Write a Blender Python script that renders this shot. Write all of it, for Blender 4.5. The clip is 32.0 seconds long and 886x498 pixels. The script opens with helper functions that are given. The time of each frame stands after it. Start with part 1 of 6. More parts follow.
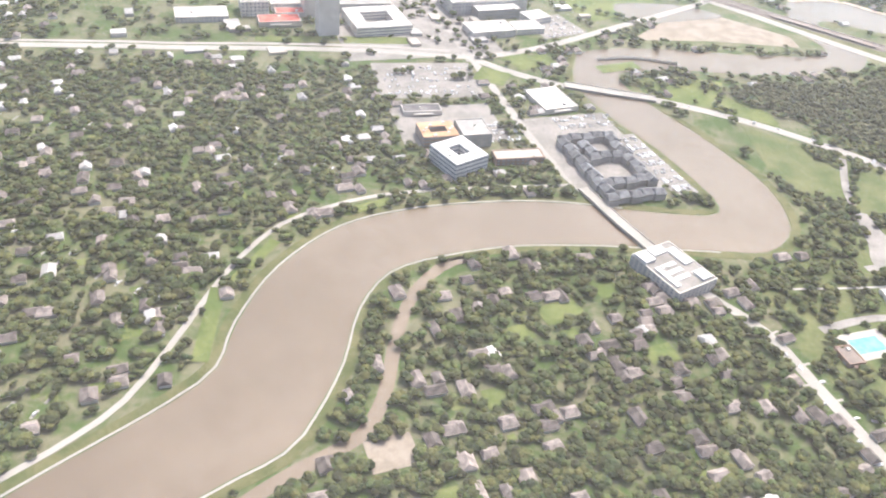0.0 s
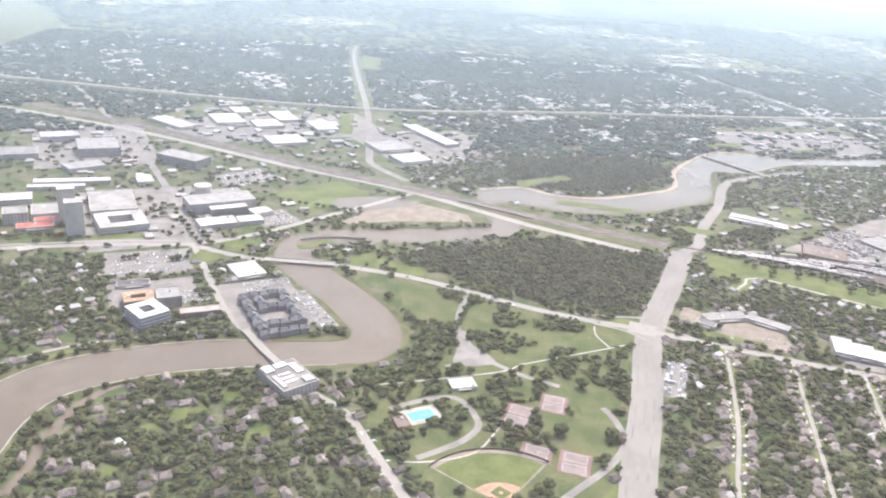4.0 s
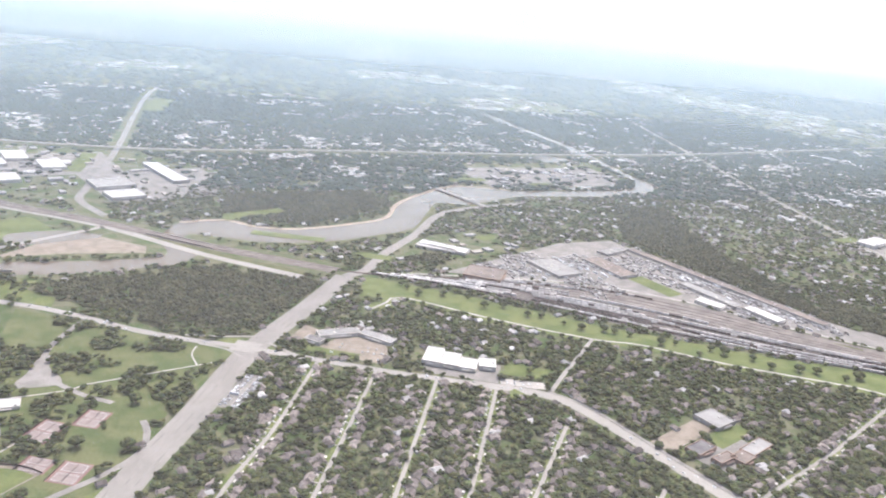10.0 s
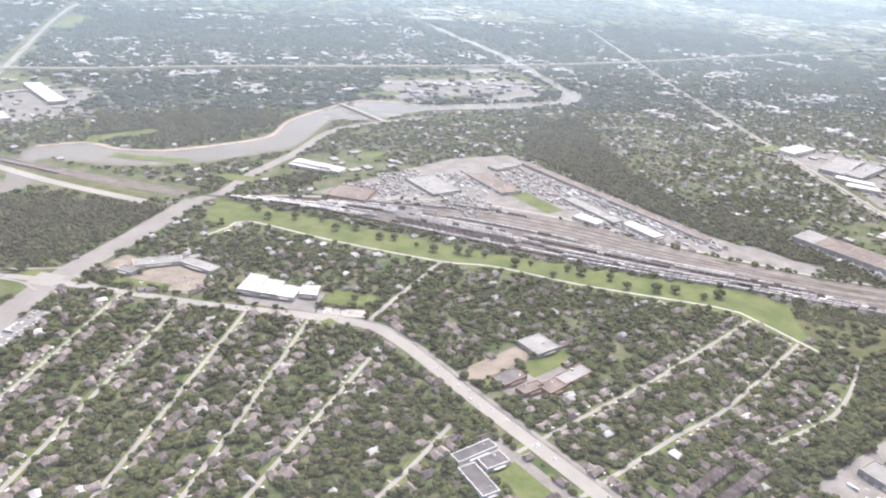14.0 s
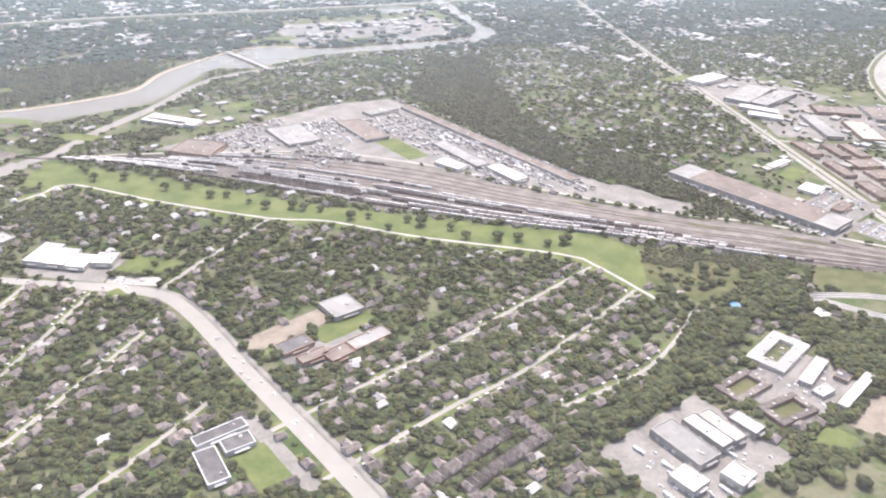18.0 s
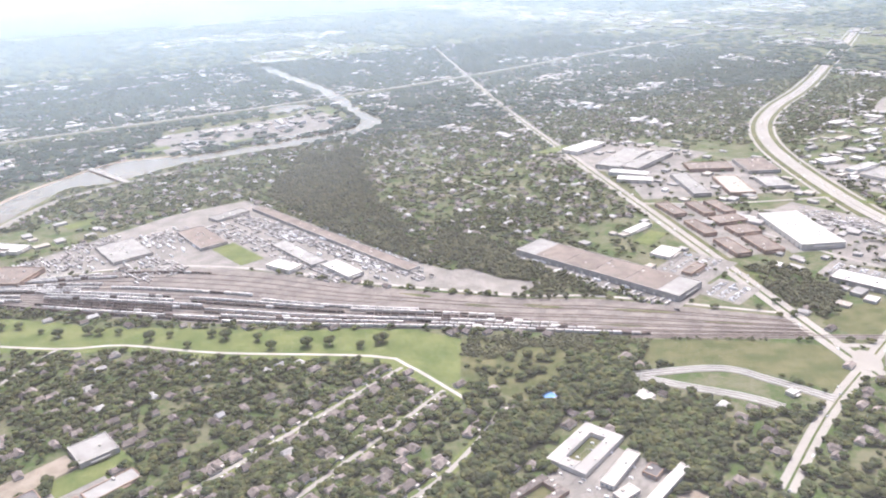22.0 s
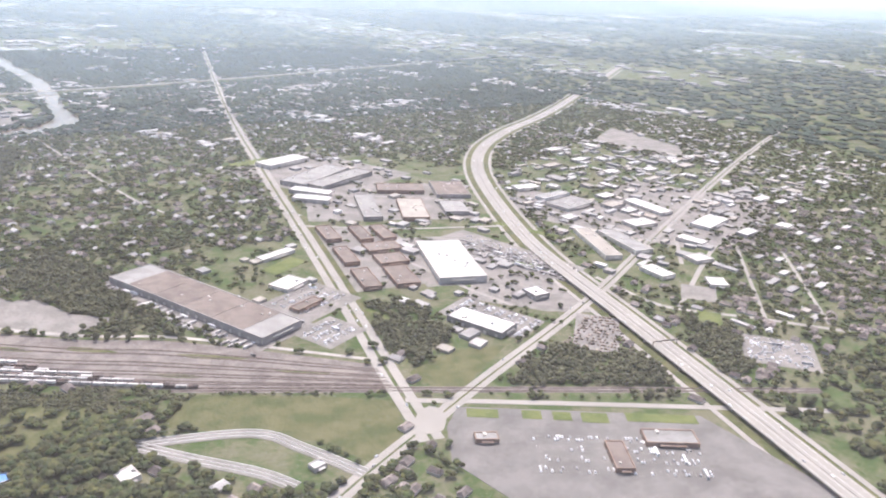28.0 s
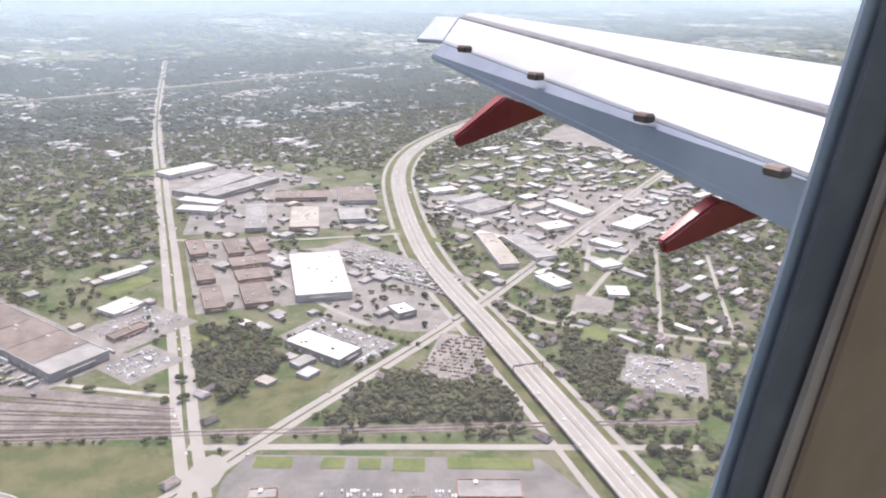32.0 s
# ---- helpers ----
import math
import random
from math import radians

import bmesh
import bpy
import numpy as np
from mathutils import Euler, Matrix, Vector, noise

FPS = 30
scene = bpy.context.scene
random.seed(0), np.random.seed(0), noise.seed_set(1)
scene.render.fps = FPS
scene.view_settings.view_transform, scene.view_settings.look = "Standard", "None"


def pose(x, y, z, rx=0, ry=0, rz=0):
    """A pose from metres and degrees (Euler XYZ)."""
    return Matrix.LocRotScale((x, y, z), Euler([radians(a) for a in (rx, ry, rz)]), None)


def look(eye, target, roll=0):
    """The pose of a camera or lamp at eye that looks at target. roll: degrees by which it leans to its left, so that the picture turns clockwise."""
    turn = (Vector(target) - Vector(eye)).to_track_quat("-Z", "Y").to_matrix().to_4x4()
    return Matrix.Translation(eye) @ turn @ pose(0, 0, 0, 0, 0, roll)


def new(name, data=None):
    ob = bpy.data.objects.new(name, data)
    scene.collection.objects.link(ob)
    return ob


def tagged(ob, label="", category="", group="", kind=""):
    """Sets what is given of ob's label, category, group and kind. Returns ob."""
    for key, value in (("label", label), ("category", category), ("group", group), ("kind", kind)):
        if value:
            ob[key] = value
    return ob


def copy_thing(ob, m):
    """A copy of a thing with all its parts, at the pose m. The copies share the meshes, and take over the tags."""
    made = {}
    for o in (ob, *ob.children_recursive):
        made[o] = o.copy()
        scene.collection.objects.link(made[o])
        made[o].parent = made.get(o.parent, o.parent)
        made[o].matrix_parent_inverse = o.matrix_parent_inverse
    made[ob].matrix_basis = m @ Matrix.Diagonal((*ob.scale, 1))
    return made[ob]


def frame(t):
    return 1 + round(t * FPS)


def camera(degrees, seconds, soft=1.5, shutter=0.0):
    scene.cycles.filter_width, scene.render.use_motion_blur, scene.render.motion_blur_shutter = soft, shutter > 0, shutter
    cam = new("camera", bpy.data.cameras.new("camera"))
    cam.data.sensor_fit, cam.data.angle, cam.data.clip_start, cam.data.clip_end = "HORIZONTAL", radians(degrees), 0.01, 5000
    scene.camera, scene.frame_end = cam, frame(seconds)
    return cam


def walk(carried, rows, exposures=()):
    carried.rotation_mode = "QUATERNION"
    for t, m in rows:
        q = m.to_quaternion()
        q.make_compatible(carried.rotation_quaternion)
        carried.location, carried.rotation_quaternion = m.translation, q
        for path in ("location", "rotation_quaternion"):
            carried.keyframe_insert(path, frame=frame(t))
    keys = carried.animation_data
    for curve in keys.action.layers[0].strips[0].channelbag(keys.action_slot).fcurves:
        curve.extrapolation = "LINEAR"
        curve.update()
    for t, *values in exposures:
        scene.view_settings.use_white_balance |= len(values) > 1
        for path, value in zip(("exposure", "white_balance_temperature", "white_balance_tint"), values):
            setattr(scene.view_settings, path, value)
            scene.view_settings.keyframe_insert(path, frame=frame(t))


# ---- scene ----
# The plan is laid out in units of about 6.5 m, with z = 0 on the flat ground.
cam = camera(60.0, 32.0, soft=2.0)
PATH = [
    (0, 13.267, 68.242, 65.589, 52.503, -5.15, 0.296),
    (0.5, 19.525, 69.749, 64.242, 58.739, -7.223, -6.322),
    (1, 24.986, 70.008, 63.673, 64.185, -6.363, -8.972),
    (1.5, 30.148, 69.998, 63.507, 65.776, -5.748, -9.14),
    (2, 34.985, 69.899, 63.74, 66.01, -5.299, -9.227),
    (2.5, 39.782, 67.125, 65.377, 66.042, -4.928, -9.179),
    (3, 44.4, 55.2, 69.3, 66.32, -4.259, -8.308),
    (3.5, 49.2, 40.2, 73.8, 67.173, -3.931, -8.244),
    (4, 53.9, 25, 78.3, 68.47, -4.577, -8.959),
    (4.5, 58.9, 11, 82.3, 71.527, -5.274, -9.579),
    (6.5, 78.401, -0.244, 81.58, 69.011, -8.112, -7.498),
    (7, 84.277, -0.249, 81.687, 72.081, -8.124, -10.848),
    (7.5, 90.1, -0.238, 81.772, 71.972, -6.844, -12.003),
    (8, 95.873, -0.209, 81.834, 72.272, -5.592, -12.021),
    (8.5, 101.602, -0.165, 81.874, 73.114, -5.294, -13.662),
    (9, 107.288, -0.108, 81.894, 72.874, -5.208, -14.964),
    (9.5, 112.932, -0.04, 81.895, 73.067, -5.603, -15.909),
    (10, 118.536, 0.037, 81.877, 72.571, -5.689, -17.053),
    (10.5, 124.1, 0.122, 81.841, 71.588, -5.335, -16.856),
    (11, 129.623, 0.22, 81.79, 70.175, -5.031, -16.94),
    (11.5, 135.106, 0.331, 81.723, 67.956, -4.44, -16.757),
    (12, 140.547, 0.449, 81.643, 67.013, -4.063, -16.532),
    (12.5, 145.945, 0.57, 81.549, 67.533, -4.343, -16.788),
    (13, 151.303, 0.687, 81.439, 66.524, -4.369, -16.438),
    (13.5, 156.623, 0.796, 81.306, 66.252, -3.985, -16.522),
    (14, 161.906, 0.896, 81.142, 66.513, -4.487, -17.69),
    (14.5, 167.155, 0.984, 80.939, 67.468, -2.671, -17.567),
    (15, 172.373, 1.062, 80.694, 66.685, -6.135, -20.781),
    (15.5, 177.56, 1.126, 80.405, 65.233, -6.916, -21.242),
    (17.5, 198.197, 1.332, 79.066, 63.867, -2.254, -18.217),
    (18, 203.33, 1.399, 78.696, 62.653, -2.149, -19.32),
    (18.5, 208.44, 1.481, 78.29, 63.692, -0.915, -21.364),
    (19, 213.528, 1.581, 77.849, 64.957, 0.902, -20.508),
    (19.5, 218.598, 1.697, 77.373, 67.875, 3.895, -20.02),
    (20, 223.651, 1.829, 76.863, 65.891, 3.858, -18.934),
    (20.5, 228.69, 1.969, 76.324, 65.379, 2.684, -19.664),
    (21, 233.713, 2.108, 75.762, 65.958, 2.671, -20.59),
    (21.5, 238.719, 2.237, 75.177, 67.944, 3.099, -21.466),
    (22, 243.702, 2.352, 74.574, 69.052, 2.733, -23.193),
    (22.5, 248.661, 2.441, 73.957, 69.643, 2.82, -24.401),
    (23, 253.596, 2.497, 73.333, 69.807, 2.58, -25.139),
    (23.5, 258.516, 2.518, 72.706, 70.678, 1.527, -26.977),
    (24, 263.424, 2.508, 72.082, 72.283, -0.452, -30.01),
    (24.5, 268.324, 2.467, 71.463, 71.347, -0.963, -30.735),
    (25, 273.217, 2.399, 70.849, 72.373, -1.239, -32.608),
    (25.5, 278.107, 2.305, 70.238, 71.999, -1.582, -34.024),
    (27.5, 297.656, 1.843, 67.807, 69.993, -3.16, -33.756),
    (28, 302.521, 1.706, 67.21, 70.275, -2.849, -34.182),
    (28.5, 307.367, 1.548, 66.622, 69.814, -2.158, -34.243),
    (29, 312.192, 1.37, 66.038, 70.75, -1.825, -34.457),
    (29.5, 316.996, 1.174, 65.456, 71.877, -1.819, -34.82),
    (30, 321.783, 0.959, 64.872, 70.538, -1.546, -34.965),
    (30.5, 326.557, 0.731, 64.283, 70.91, -1.133, -32.201),
    (31, 331.32, 0.494, 63.691, 71.179, -0.94, -32.078),
    (31.5, 336.078, 0.251, 63.094, 71.142, 0.012, -33.057),
    (32, 340.833, 0.004, 62.495, 70.672, -0.982, -33.636),
]
walk(cam, [(t, pose(x, y, z, a, b, c)) for t, x, y, z, a, b, c in PATH], exposures=[(0.0, 0.40, 6400, 10), (0.8, 0.27, 6380, 11), (3.0, 0.14, 6300, 12), (6.0, 0.06, 6200, 13), (12.0, -0.02, 6180, 12), (14.0, 0.07, 6200, 13), (19.0, 0.24, 6250, 14), (24.0, 0.15, 6220, 15), (32.0, -0.07, 6250, 16)])

# ---- light ----
SUN_TURN, SUN_HIGH = radians(28), radians(58)
world = bpy.data.worlds.new("sky")
scene.world = world
world.use_nodes = True
wn = world.node_tree.nodes
sky = wn.new("ShaderNodeTexSky")
sky.sky_type, sky.sun_disc = "NISHITA", False
sky.sun_elevation, sky.sun_rotation = SUN_HIGH, SUN_TURN
sky.dust_density, sky.air_density = 6.0, 1.0
wn["Background"].inputs[1].default_value = 0.22
world.node_tree.links.new(sky.outputs[0], wn["Background"].inputs[0])
sun = new("sun", bpy.data.lights.new("sun", "SUN"))
sun.data.energy, sun.data.angle, sun.data.color = 3.3, radians(0.6), (1.0, 0.955, 0.89)
toward = Vector((math.sin(SUN_TURN) * math.cos(SUN_HIGH), math.cos(SUN_TURN) * math.cos(SUN_HIGH), math.sin(SUN_HIGH)))
sun.matrix_world = look(toward * 300, (0, 0, 0))


# ---- materials ----
def surface(name, one, two, size=1.0, rough=0.85, metal=0.0, bump=0.0, island=0.0, each=0.0, fine=0.35, hue=0.0):
    """Two tones in patches of about size, with a finer grain over them; island and each vary it from piece to piece."""
    m = bpy.data.materials.new(name)
    m.use_nodes = True
    n, l = m.node_tree.nodes, m.node_tree.links
    b = n["Principled BSDF"]
    b.inputs["Roughness"].default_value, b.inputs["Metallic"].default_value = rough, metal
    b.inputs["Specular IOR Level"].default_value = 0.3
    geo = n.new("ShaderNodeNewGeometry")
    big, small = n.new("ShaderNodeTexNoise"), n.new("ShaderNodeTexNoise")
    big.inputs["Scale"].default_value, big.inputs["Detail"].default_value = 1.0 / size, 4.0
    small.inputs["Scale"].default_value, small.inputs["Detail"].default_value = 7.0 / size, 3.0
    for tex in (big, small):
        l.new(geo.outputs["Position"], tex.inputs["Vector"])
    add = n.new("ShaderNodeMath")
    add.operation = "MULTIPLY_ADD"
    l.new(small.outputs[0], add.inputs[0])
    add.inputs[1].default_value = fine
    l.new(big.outputs[0], add.inputs[2])
    ramp = n.new("ShaderNodeMapRange")
    ramp.inputs[1].default_value, ramp.inputs[2].default_value = 0.38 + fine * 0.5, 0.62 + fine * 0.5
    l.new(add.outputs[0], ramp.inputs[0])
    mix = n.new("ShaderNodeMix")
    mix.data_type = "RGBA"
    mix.inputs[6].default_value, mix.inputs[7].default_value = (*one, 1), (*two, 1)
    l.new(ramp.outputs[0], mix.inputs[0])
    out = mix.outputs[2]
    for amount, source in ((island, geo.outputs["Random Per Island"]), (each, n.new("ShaderNodeObjectInfo").outputs["Random"])):
        if amount:
            span, tone = n.new("ShaderNodeMapRange"), n.new("ShaderNodeHueSaturation")
            span.inputs[3].default_value, span.inputs[4].default_value = 1 - amount, 1 + amount
            l.new(source, span.inputs[0])
            l.new(span.outputs[0], tone.inputs["Value"])
            l.new(out, tone.inputs["Color"])
            out = tone.outputs[0]
    if hue:
        turn, shift = n.new("ShaderNodeMapRange"), n.new("ShaderNodeHueSaturation")
        turn.inputs[3].default_value, turn.inputs[4].default_value = 0.5 - hue, 0.5 + hue
        tell = n.new("ShaderNodeMath")
        tell.operation = "FRACT"
        scaled = n.new("ShaderNodeMath")
        scaled.operation = "MULTIPLY"
        scaled.inputs[1].default_value = 7.31
        l.new(geo.outputs["Random Per Island"], scaled.inputs[0])
        l.new(scaled.outputs[0], tell.inputs[0])
        l.new(tell.outputs[0], turn.inputs[0])
        l.new(turn.outputs[0], shift.inputs["Hue"])
        l.new(out, shift.inputs["Color"])
        out = shift.outputs[0]
    l.new(out, b.inputs["Base Color"])
    if bump:
        bp = n.new("ShaderNodeBump")
        bp.inputs["Strength"].default_value, bp.inputs["Distance"].default_value = bump, 0.1 * size
        l.new(small.outputs[0], bp.inputs["Height"])
        l.new(bp.outputs[0], b.inputs["Normal"])
    return m


GROUND = surface("suburban_ground", (0.055, 0.092, 0.02), (0.15, 0.145, 0.085), 7, bump=0.2, fine=0.5)
YARD = surface("garden_ground", (0.06, 0.105, 0.028), (0.14, 0.13, 0.085), 3.5, bump=0.3, fine=0.6)
GRASS = surface("mown_grass", (0.088, 0.125, 0.03), (0.15, 0.17, 0.055), 6, bump=0.2)
ROUGH_GRASS = surface("rough_grass", (0.072, 0.088, 0.026), (0.132, 0.128, 0.056), 4, bump=0.3)
DIRT = surface("bare_dirt", (0.23, 0.19, 0.15), (0.31, 0.265, 0.215), 3)
ASPHALT = surface("worn_asphalt", (0.22, 0.205, 0.19), (0.30, 0.28, 0.26), 4)
CONCRETE = surface("bleached_concrete", (0.315, 0.296, 0.268), (0.36, 0.338, 0.308), 12)
CHANNEL = surface("silty_concrete", (0.255, 0.236, 0.216), (0.295, 0.274, 0.252), 12)
PALE = surface("pale_paving", (0.38, 0.355, 0.32), (0.47, 0.44, 0.40), 4)
LOT = surface("parking_lot_paving", (0.205, 0.19, 0.175), (0.285, 0.265, 0.245), 5, fine=0.6)
GRAVEL = surface("rail_ballast", (0.165, 0.142, 0.13), (0.25, 0.222, 0.20), 4, bump=0.2, fine=0.6)
STEEL = surface("rusty_steel", (0.12, 0.09, 0.08), (0.20, 0.16, 0.14), 1, rough=0.5, metal=0.5)
WATER = surface("muddy_water", (0.150, 0.116, 0.082), (0.178, 0.140, 0.102), 25, rough=0.14)
WATER.node_tree.nodes["Principled BSDF"].inputs["Specular IOR Level"].default_value = 0.5
BANK = surface("eroded_bank", (0.36, 0.285, 0.225), (0.46, 0.385, 0.31), 2)
LEAF = surface("broadleaf_foliage", (0.026, 0.036, 0.011), (0.076, 0.086, 0.026), 1.4, bump=0.6, island=0.5, fine=0.8, hue=0.035)
DARK_LEAF = surface("dense_woodland_foliage", (0.055, 0.060, 0.030), (0.108, 0.108, 0.054), 2.2, bump=0.6, island=0.35, fine=0.8)
# Far foliage: the teal tint of distance haze is mixed into its leaf colour.
FAR_LEAF = surface("haze_tinted_canopy", (0.020, 0.040, 0.026), (0.042, 0.064, 0.042), 14, bump=0.3, island=0.35)
BARK = surface("bark", (0.12, 0.09, 0.065), (0.19, 0.15, 0.11), 0.3)
OFF_WHITE = surface("dusty_pale_roof", (0.34, 0.325, 0.31), (0.58, 0.56, 0.54), 9, rough=0.7, island=0.25)
WHITE = surface("white_roof_coating", (0.56, 0.55, 0.54), (0.68, 0.67, 0.655), 3, rough=0.6, each=0.1)
GREY_ROOF = surface("grey_membrane_roof", (0.265, 0.256, 0.245), (0.36, 0.35, 0.335), 3, each=0.14)
BROWN_ROOF = surface("rusted_brown_roof", (0.155, 0.122, 0.105), (0.225, 0.182, 0.158), 3, rough=0.7, each=0.12)
TAN_ROOF = surface("tan_gravel_roof", (0.38, 0.345, 0.30), (0.47, 0.43, 0.38), 3, each=0.1)
ORANGE_ROOF = surface("orange_clay_roof", (0.44, 0.27, 0.16), (0.53, 0.35, 0.225), 1.5)
SLATE = surface("slate_grey_shingles", (0.105, 0.108, 0.115), (0.19, 0.192, 0.20), 0.8, island=0.4, each=0.25)
DARK_ROOF = surface("dark_patched_roof", (0.11, 0.105, 0.108), (0.18, 0.17, 0.17), 2.5, each=0.1)
RED_ROOF = surface("red_roof", (0.48, 0.11, 0.09), (0.60, 0.20, 0.16), 2)
SHINGLE = surface("weathered_shingles", (0.12, 0.103, 0.094), (0.23, 0.195, 0.178), 0.8, island=0.5, each=0.4)
WALL = surface("painted_wall", (0.55, 0.51, 0.46), (0.66, 0.62, 0.57), 1.5, island=0.2, each=0.15)
GREY_WALL = surface("grey_cladding", (0.30, 0.285, 0.265), (0.38, 0.362, 0.34), 2, each=0.1)
BRICK_WALL = surface("brown_masonry", (0.25, 0.17, 0.13), (0.33, 0.24, 0.19), 1.5)
CAR = surface("car_paint", (0.42, 0.42, 0.43), (0.85, 0.85, 0.85), 3, rough=0.3, island=0.5)
WAGON = surface("dark_freight_car_paint", (0.06, 0.05, 0.048), (0.15, 0.11, 0.095), 0.8, rough=0.6, each=0.5)
PALE_WAGON = surface("pale_freight_car_paint", (0.50, 0.475, 0.45), (0.74, 0.71, 0.68), 0.8, rough=0.5, each=0.25)
CLAY = surface("infield_clay", (0.38, 0.225, 0.15), (0.46, 0.29, 0.205), 1)
COURT = surface("court_grey", (0.24, 0.195, 0.185), (0.29, 0.24, 0.225), 2)
COURT_RED = surface("court_red_surround", (0.22, 0.125, 0.11), (0.27, 0.165, 0.145), 2)
POOL = surface("pool_water", (0.10, 0.52, 0.55), (0.18, 0.62, 0.64), 1, rough=0.1)
BLUE = surface("blue_tarpaulin", (0.14, 0.30, 0.58), (0.2, 0.38, 0.66), 0.5)
SCRAP = surface("rusty_scrap", (0.10, 0.075, 0.06), (0.30, 0.25, 0.21), 0.8, rough=0.7, island=0.5)
BOXES = surface("container_paint", (0.20, 0.18, 0.17), (0.60, 0.58, 0.56), 1.5, rough=0.6, island=0.45)
LINE = surface("white_road_paint", (0.55, 0.54, 0.51), (0.7, 0.69, 0.66), 1)
GREY_LOT = surface("worn_grey_lot", (0.155, 0.147, 0.138), (0.215, 0.204, 0.192), 6)
WORN = surface("worn_bay_paint", (0.30, 0.285, 0.265), (0.44, 0.425, 0.40), 1)
GLASS = bpy.data.materials.new("window_glass")
GLASS.use_nodes = True
GLASS.node_tree.nodes["Principled BSDF"].inputs["Base Color"].default_value = (0.26, 0.28, 0.30, 1)
GLASS.node_tree.nodes["Principled BSDF"].inputs["Roughness"].default_value = 0.08


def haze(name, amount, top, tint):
    """Translucent sheet imitating haze: opacity rises from the ground, then falls to top."""
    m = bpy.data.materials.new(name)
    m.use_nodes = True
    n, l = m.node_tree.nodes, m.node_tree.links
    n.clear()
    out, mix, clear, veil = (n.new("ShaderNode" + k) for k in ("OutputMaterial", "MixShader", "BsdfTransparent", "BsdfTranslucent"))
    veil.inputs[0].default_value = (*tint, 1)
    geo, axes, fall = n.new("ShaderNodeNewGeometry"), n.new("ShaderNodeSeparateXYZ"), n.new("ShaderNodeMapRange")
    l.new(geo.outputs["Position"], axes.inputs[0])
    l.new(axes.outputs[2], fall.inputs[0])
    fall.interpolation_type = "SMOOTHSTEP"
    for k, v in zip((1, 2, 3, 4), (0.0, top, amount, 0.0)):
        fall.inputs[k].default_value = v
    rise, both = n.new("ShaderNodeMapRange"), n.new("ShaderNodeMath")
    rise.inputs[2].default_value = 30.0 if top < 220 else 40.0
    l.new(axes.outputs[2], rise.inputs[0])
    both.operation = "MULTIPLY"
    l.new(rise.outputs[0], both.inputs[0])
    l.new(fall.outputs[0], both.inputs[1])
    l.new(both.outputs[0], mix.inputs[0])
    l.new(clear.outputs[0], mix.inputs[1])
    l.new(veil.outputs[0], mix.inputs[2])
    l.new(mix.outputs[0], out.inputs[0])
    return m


# ---- building blocks ----
def mesh_of(name, verts, faces):
    me = bpy.data.meshes.new(name)
    me.from_pydata([tuple(v) for v in verts], [], [tuple(f) for f in faces])
    me.update()
    return me


def tri_mesh(name, verts, faces):
    """A mesh from arrays of points and of equal-sided faces."""
    verts, faces = np.asarray(verts, np.float32), np.asarray(faces, np.int32)
    me = bpy.data.meshes.new(name)
    k = faces.shape[1]
    me.vertices.add(len(verts))
    me.vertices.foreach_set("co", verts.ravel())
    me.loops.add(faces.size)
    me.loops.foreach_set("vertex_index", faces.ravel())
    me.polygons.add(len(faces))
    me.polygons.foreach_set("loop_start", np.arange(len(faces), dtype=np.int32) * k)
    me.update(calc_edges=True)
    me.shade_flat()
    return me


def part(name, me, material, parent=None, label="", m=None):
    """One mesh object, of a bmesh or a mesh, under a thing or a part."""
    if isinstance(me, bmesh.types.BMesh):
        bm, me = me, bpy.data.meshes.new(name)
        bm.to_mesh(me)
        bm.free()
    if material and not me.materials:
        me.materials.append(material)
    ob = new(name, me)
    ob.parent = parent
    if m is not None:
        ob.matrix_basis = m
    return tagged(ob, label)


def empty(name, m, label, category, group=""):
    ob = new(name)
    ob.matrix_basis = m
    ob.empty_display_size = 0.2
    return tagged(ob, label, category, group)


def box(w, d, h, z=0.0, bevel=0.0, x=0.0, y=0.0):
    bm = bmesh.new()
    bmesh.ops.create_cube(bm, size=1, matrix=Matrix.LocRotScale((x, y, z + h / 2), None, (w, d, h)))
    if bevel:
        bmesh.ops.bevel(bm, geom=bm.edges[:], offset=bevel, segments=1, affect="EDGES")
    return bm


def curve(points, step=2.0, closed=False):
    """A smooth line through a few points of the plan."""
    p = [Vector((*q, 0)) for q in points]
    p = [p[-1], *p, p[0], p[1]] if closed else [2 * p[0] - p[1], *p, 2 * p[-1] - p[-2]]
    out = []
    for a, b, c, d in zip(p, p[1:], p[2:], p[3:]):
        n = max(2, int((c - b).length / step))
        for i in range(n):
            t = i / n
            q = 0.5 * (2 * b + (c - a) * t + (2 * a - 5 * b + 4 * c - d) * t * t + (3 * b - a - 3 * c + d) * t**3)
            out.append((q.x, q.y))
    return out if closed else out + [(p[-2].x, p[-2].y)]


CELL, X0, Y0, NX, NY = 0.5, -130.0, 30.0, 1560, 1240
taken = np.zeros((NX, NY), bool)
kind_at = np.zeros((NX, NY), np.int8)
GX, GY = np.meshgrid(X0 + CELL * (np.arange(NX) + 0.5), Y0 + CELL * (np.arange(NY) + 0.5), indexing="ij")


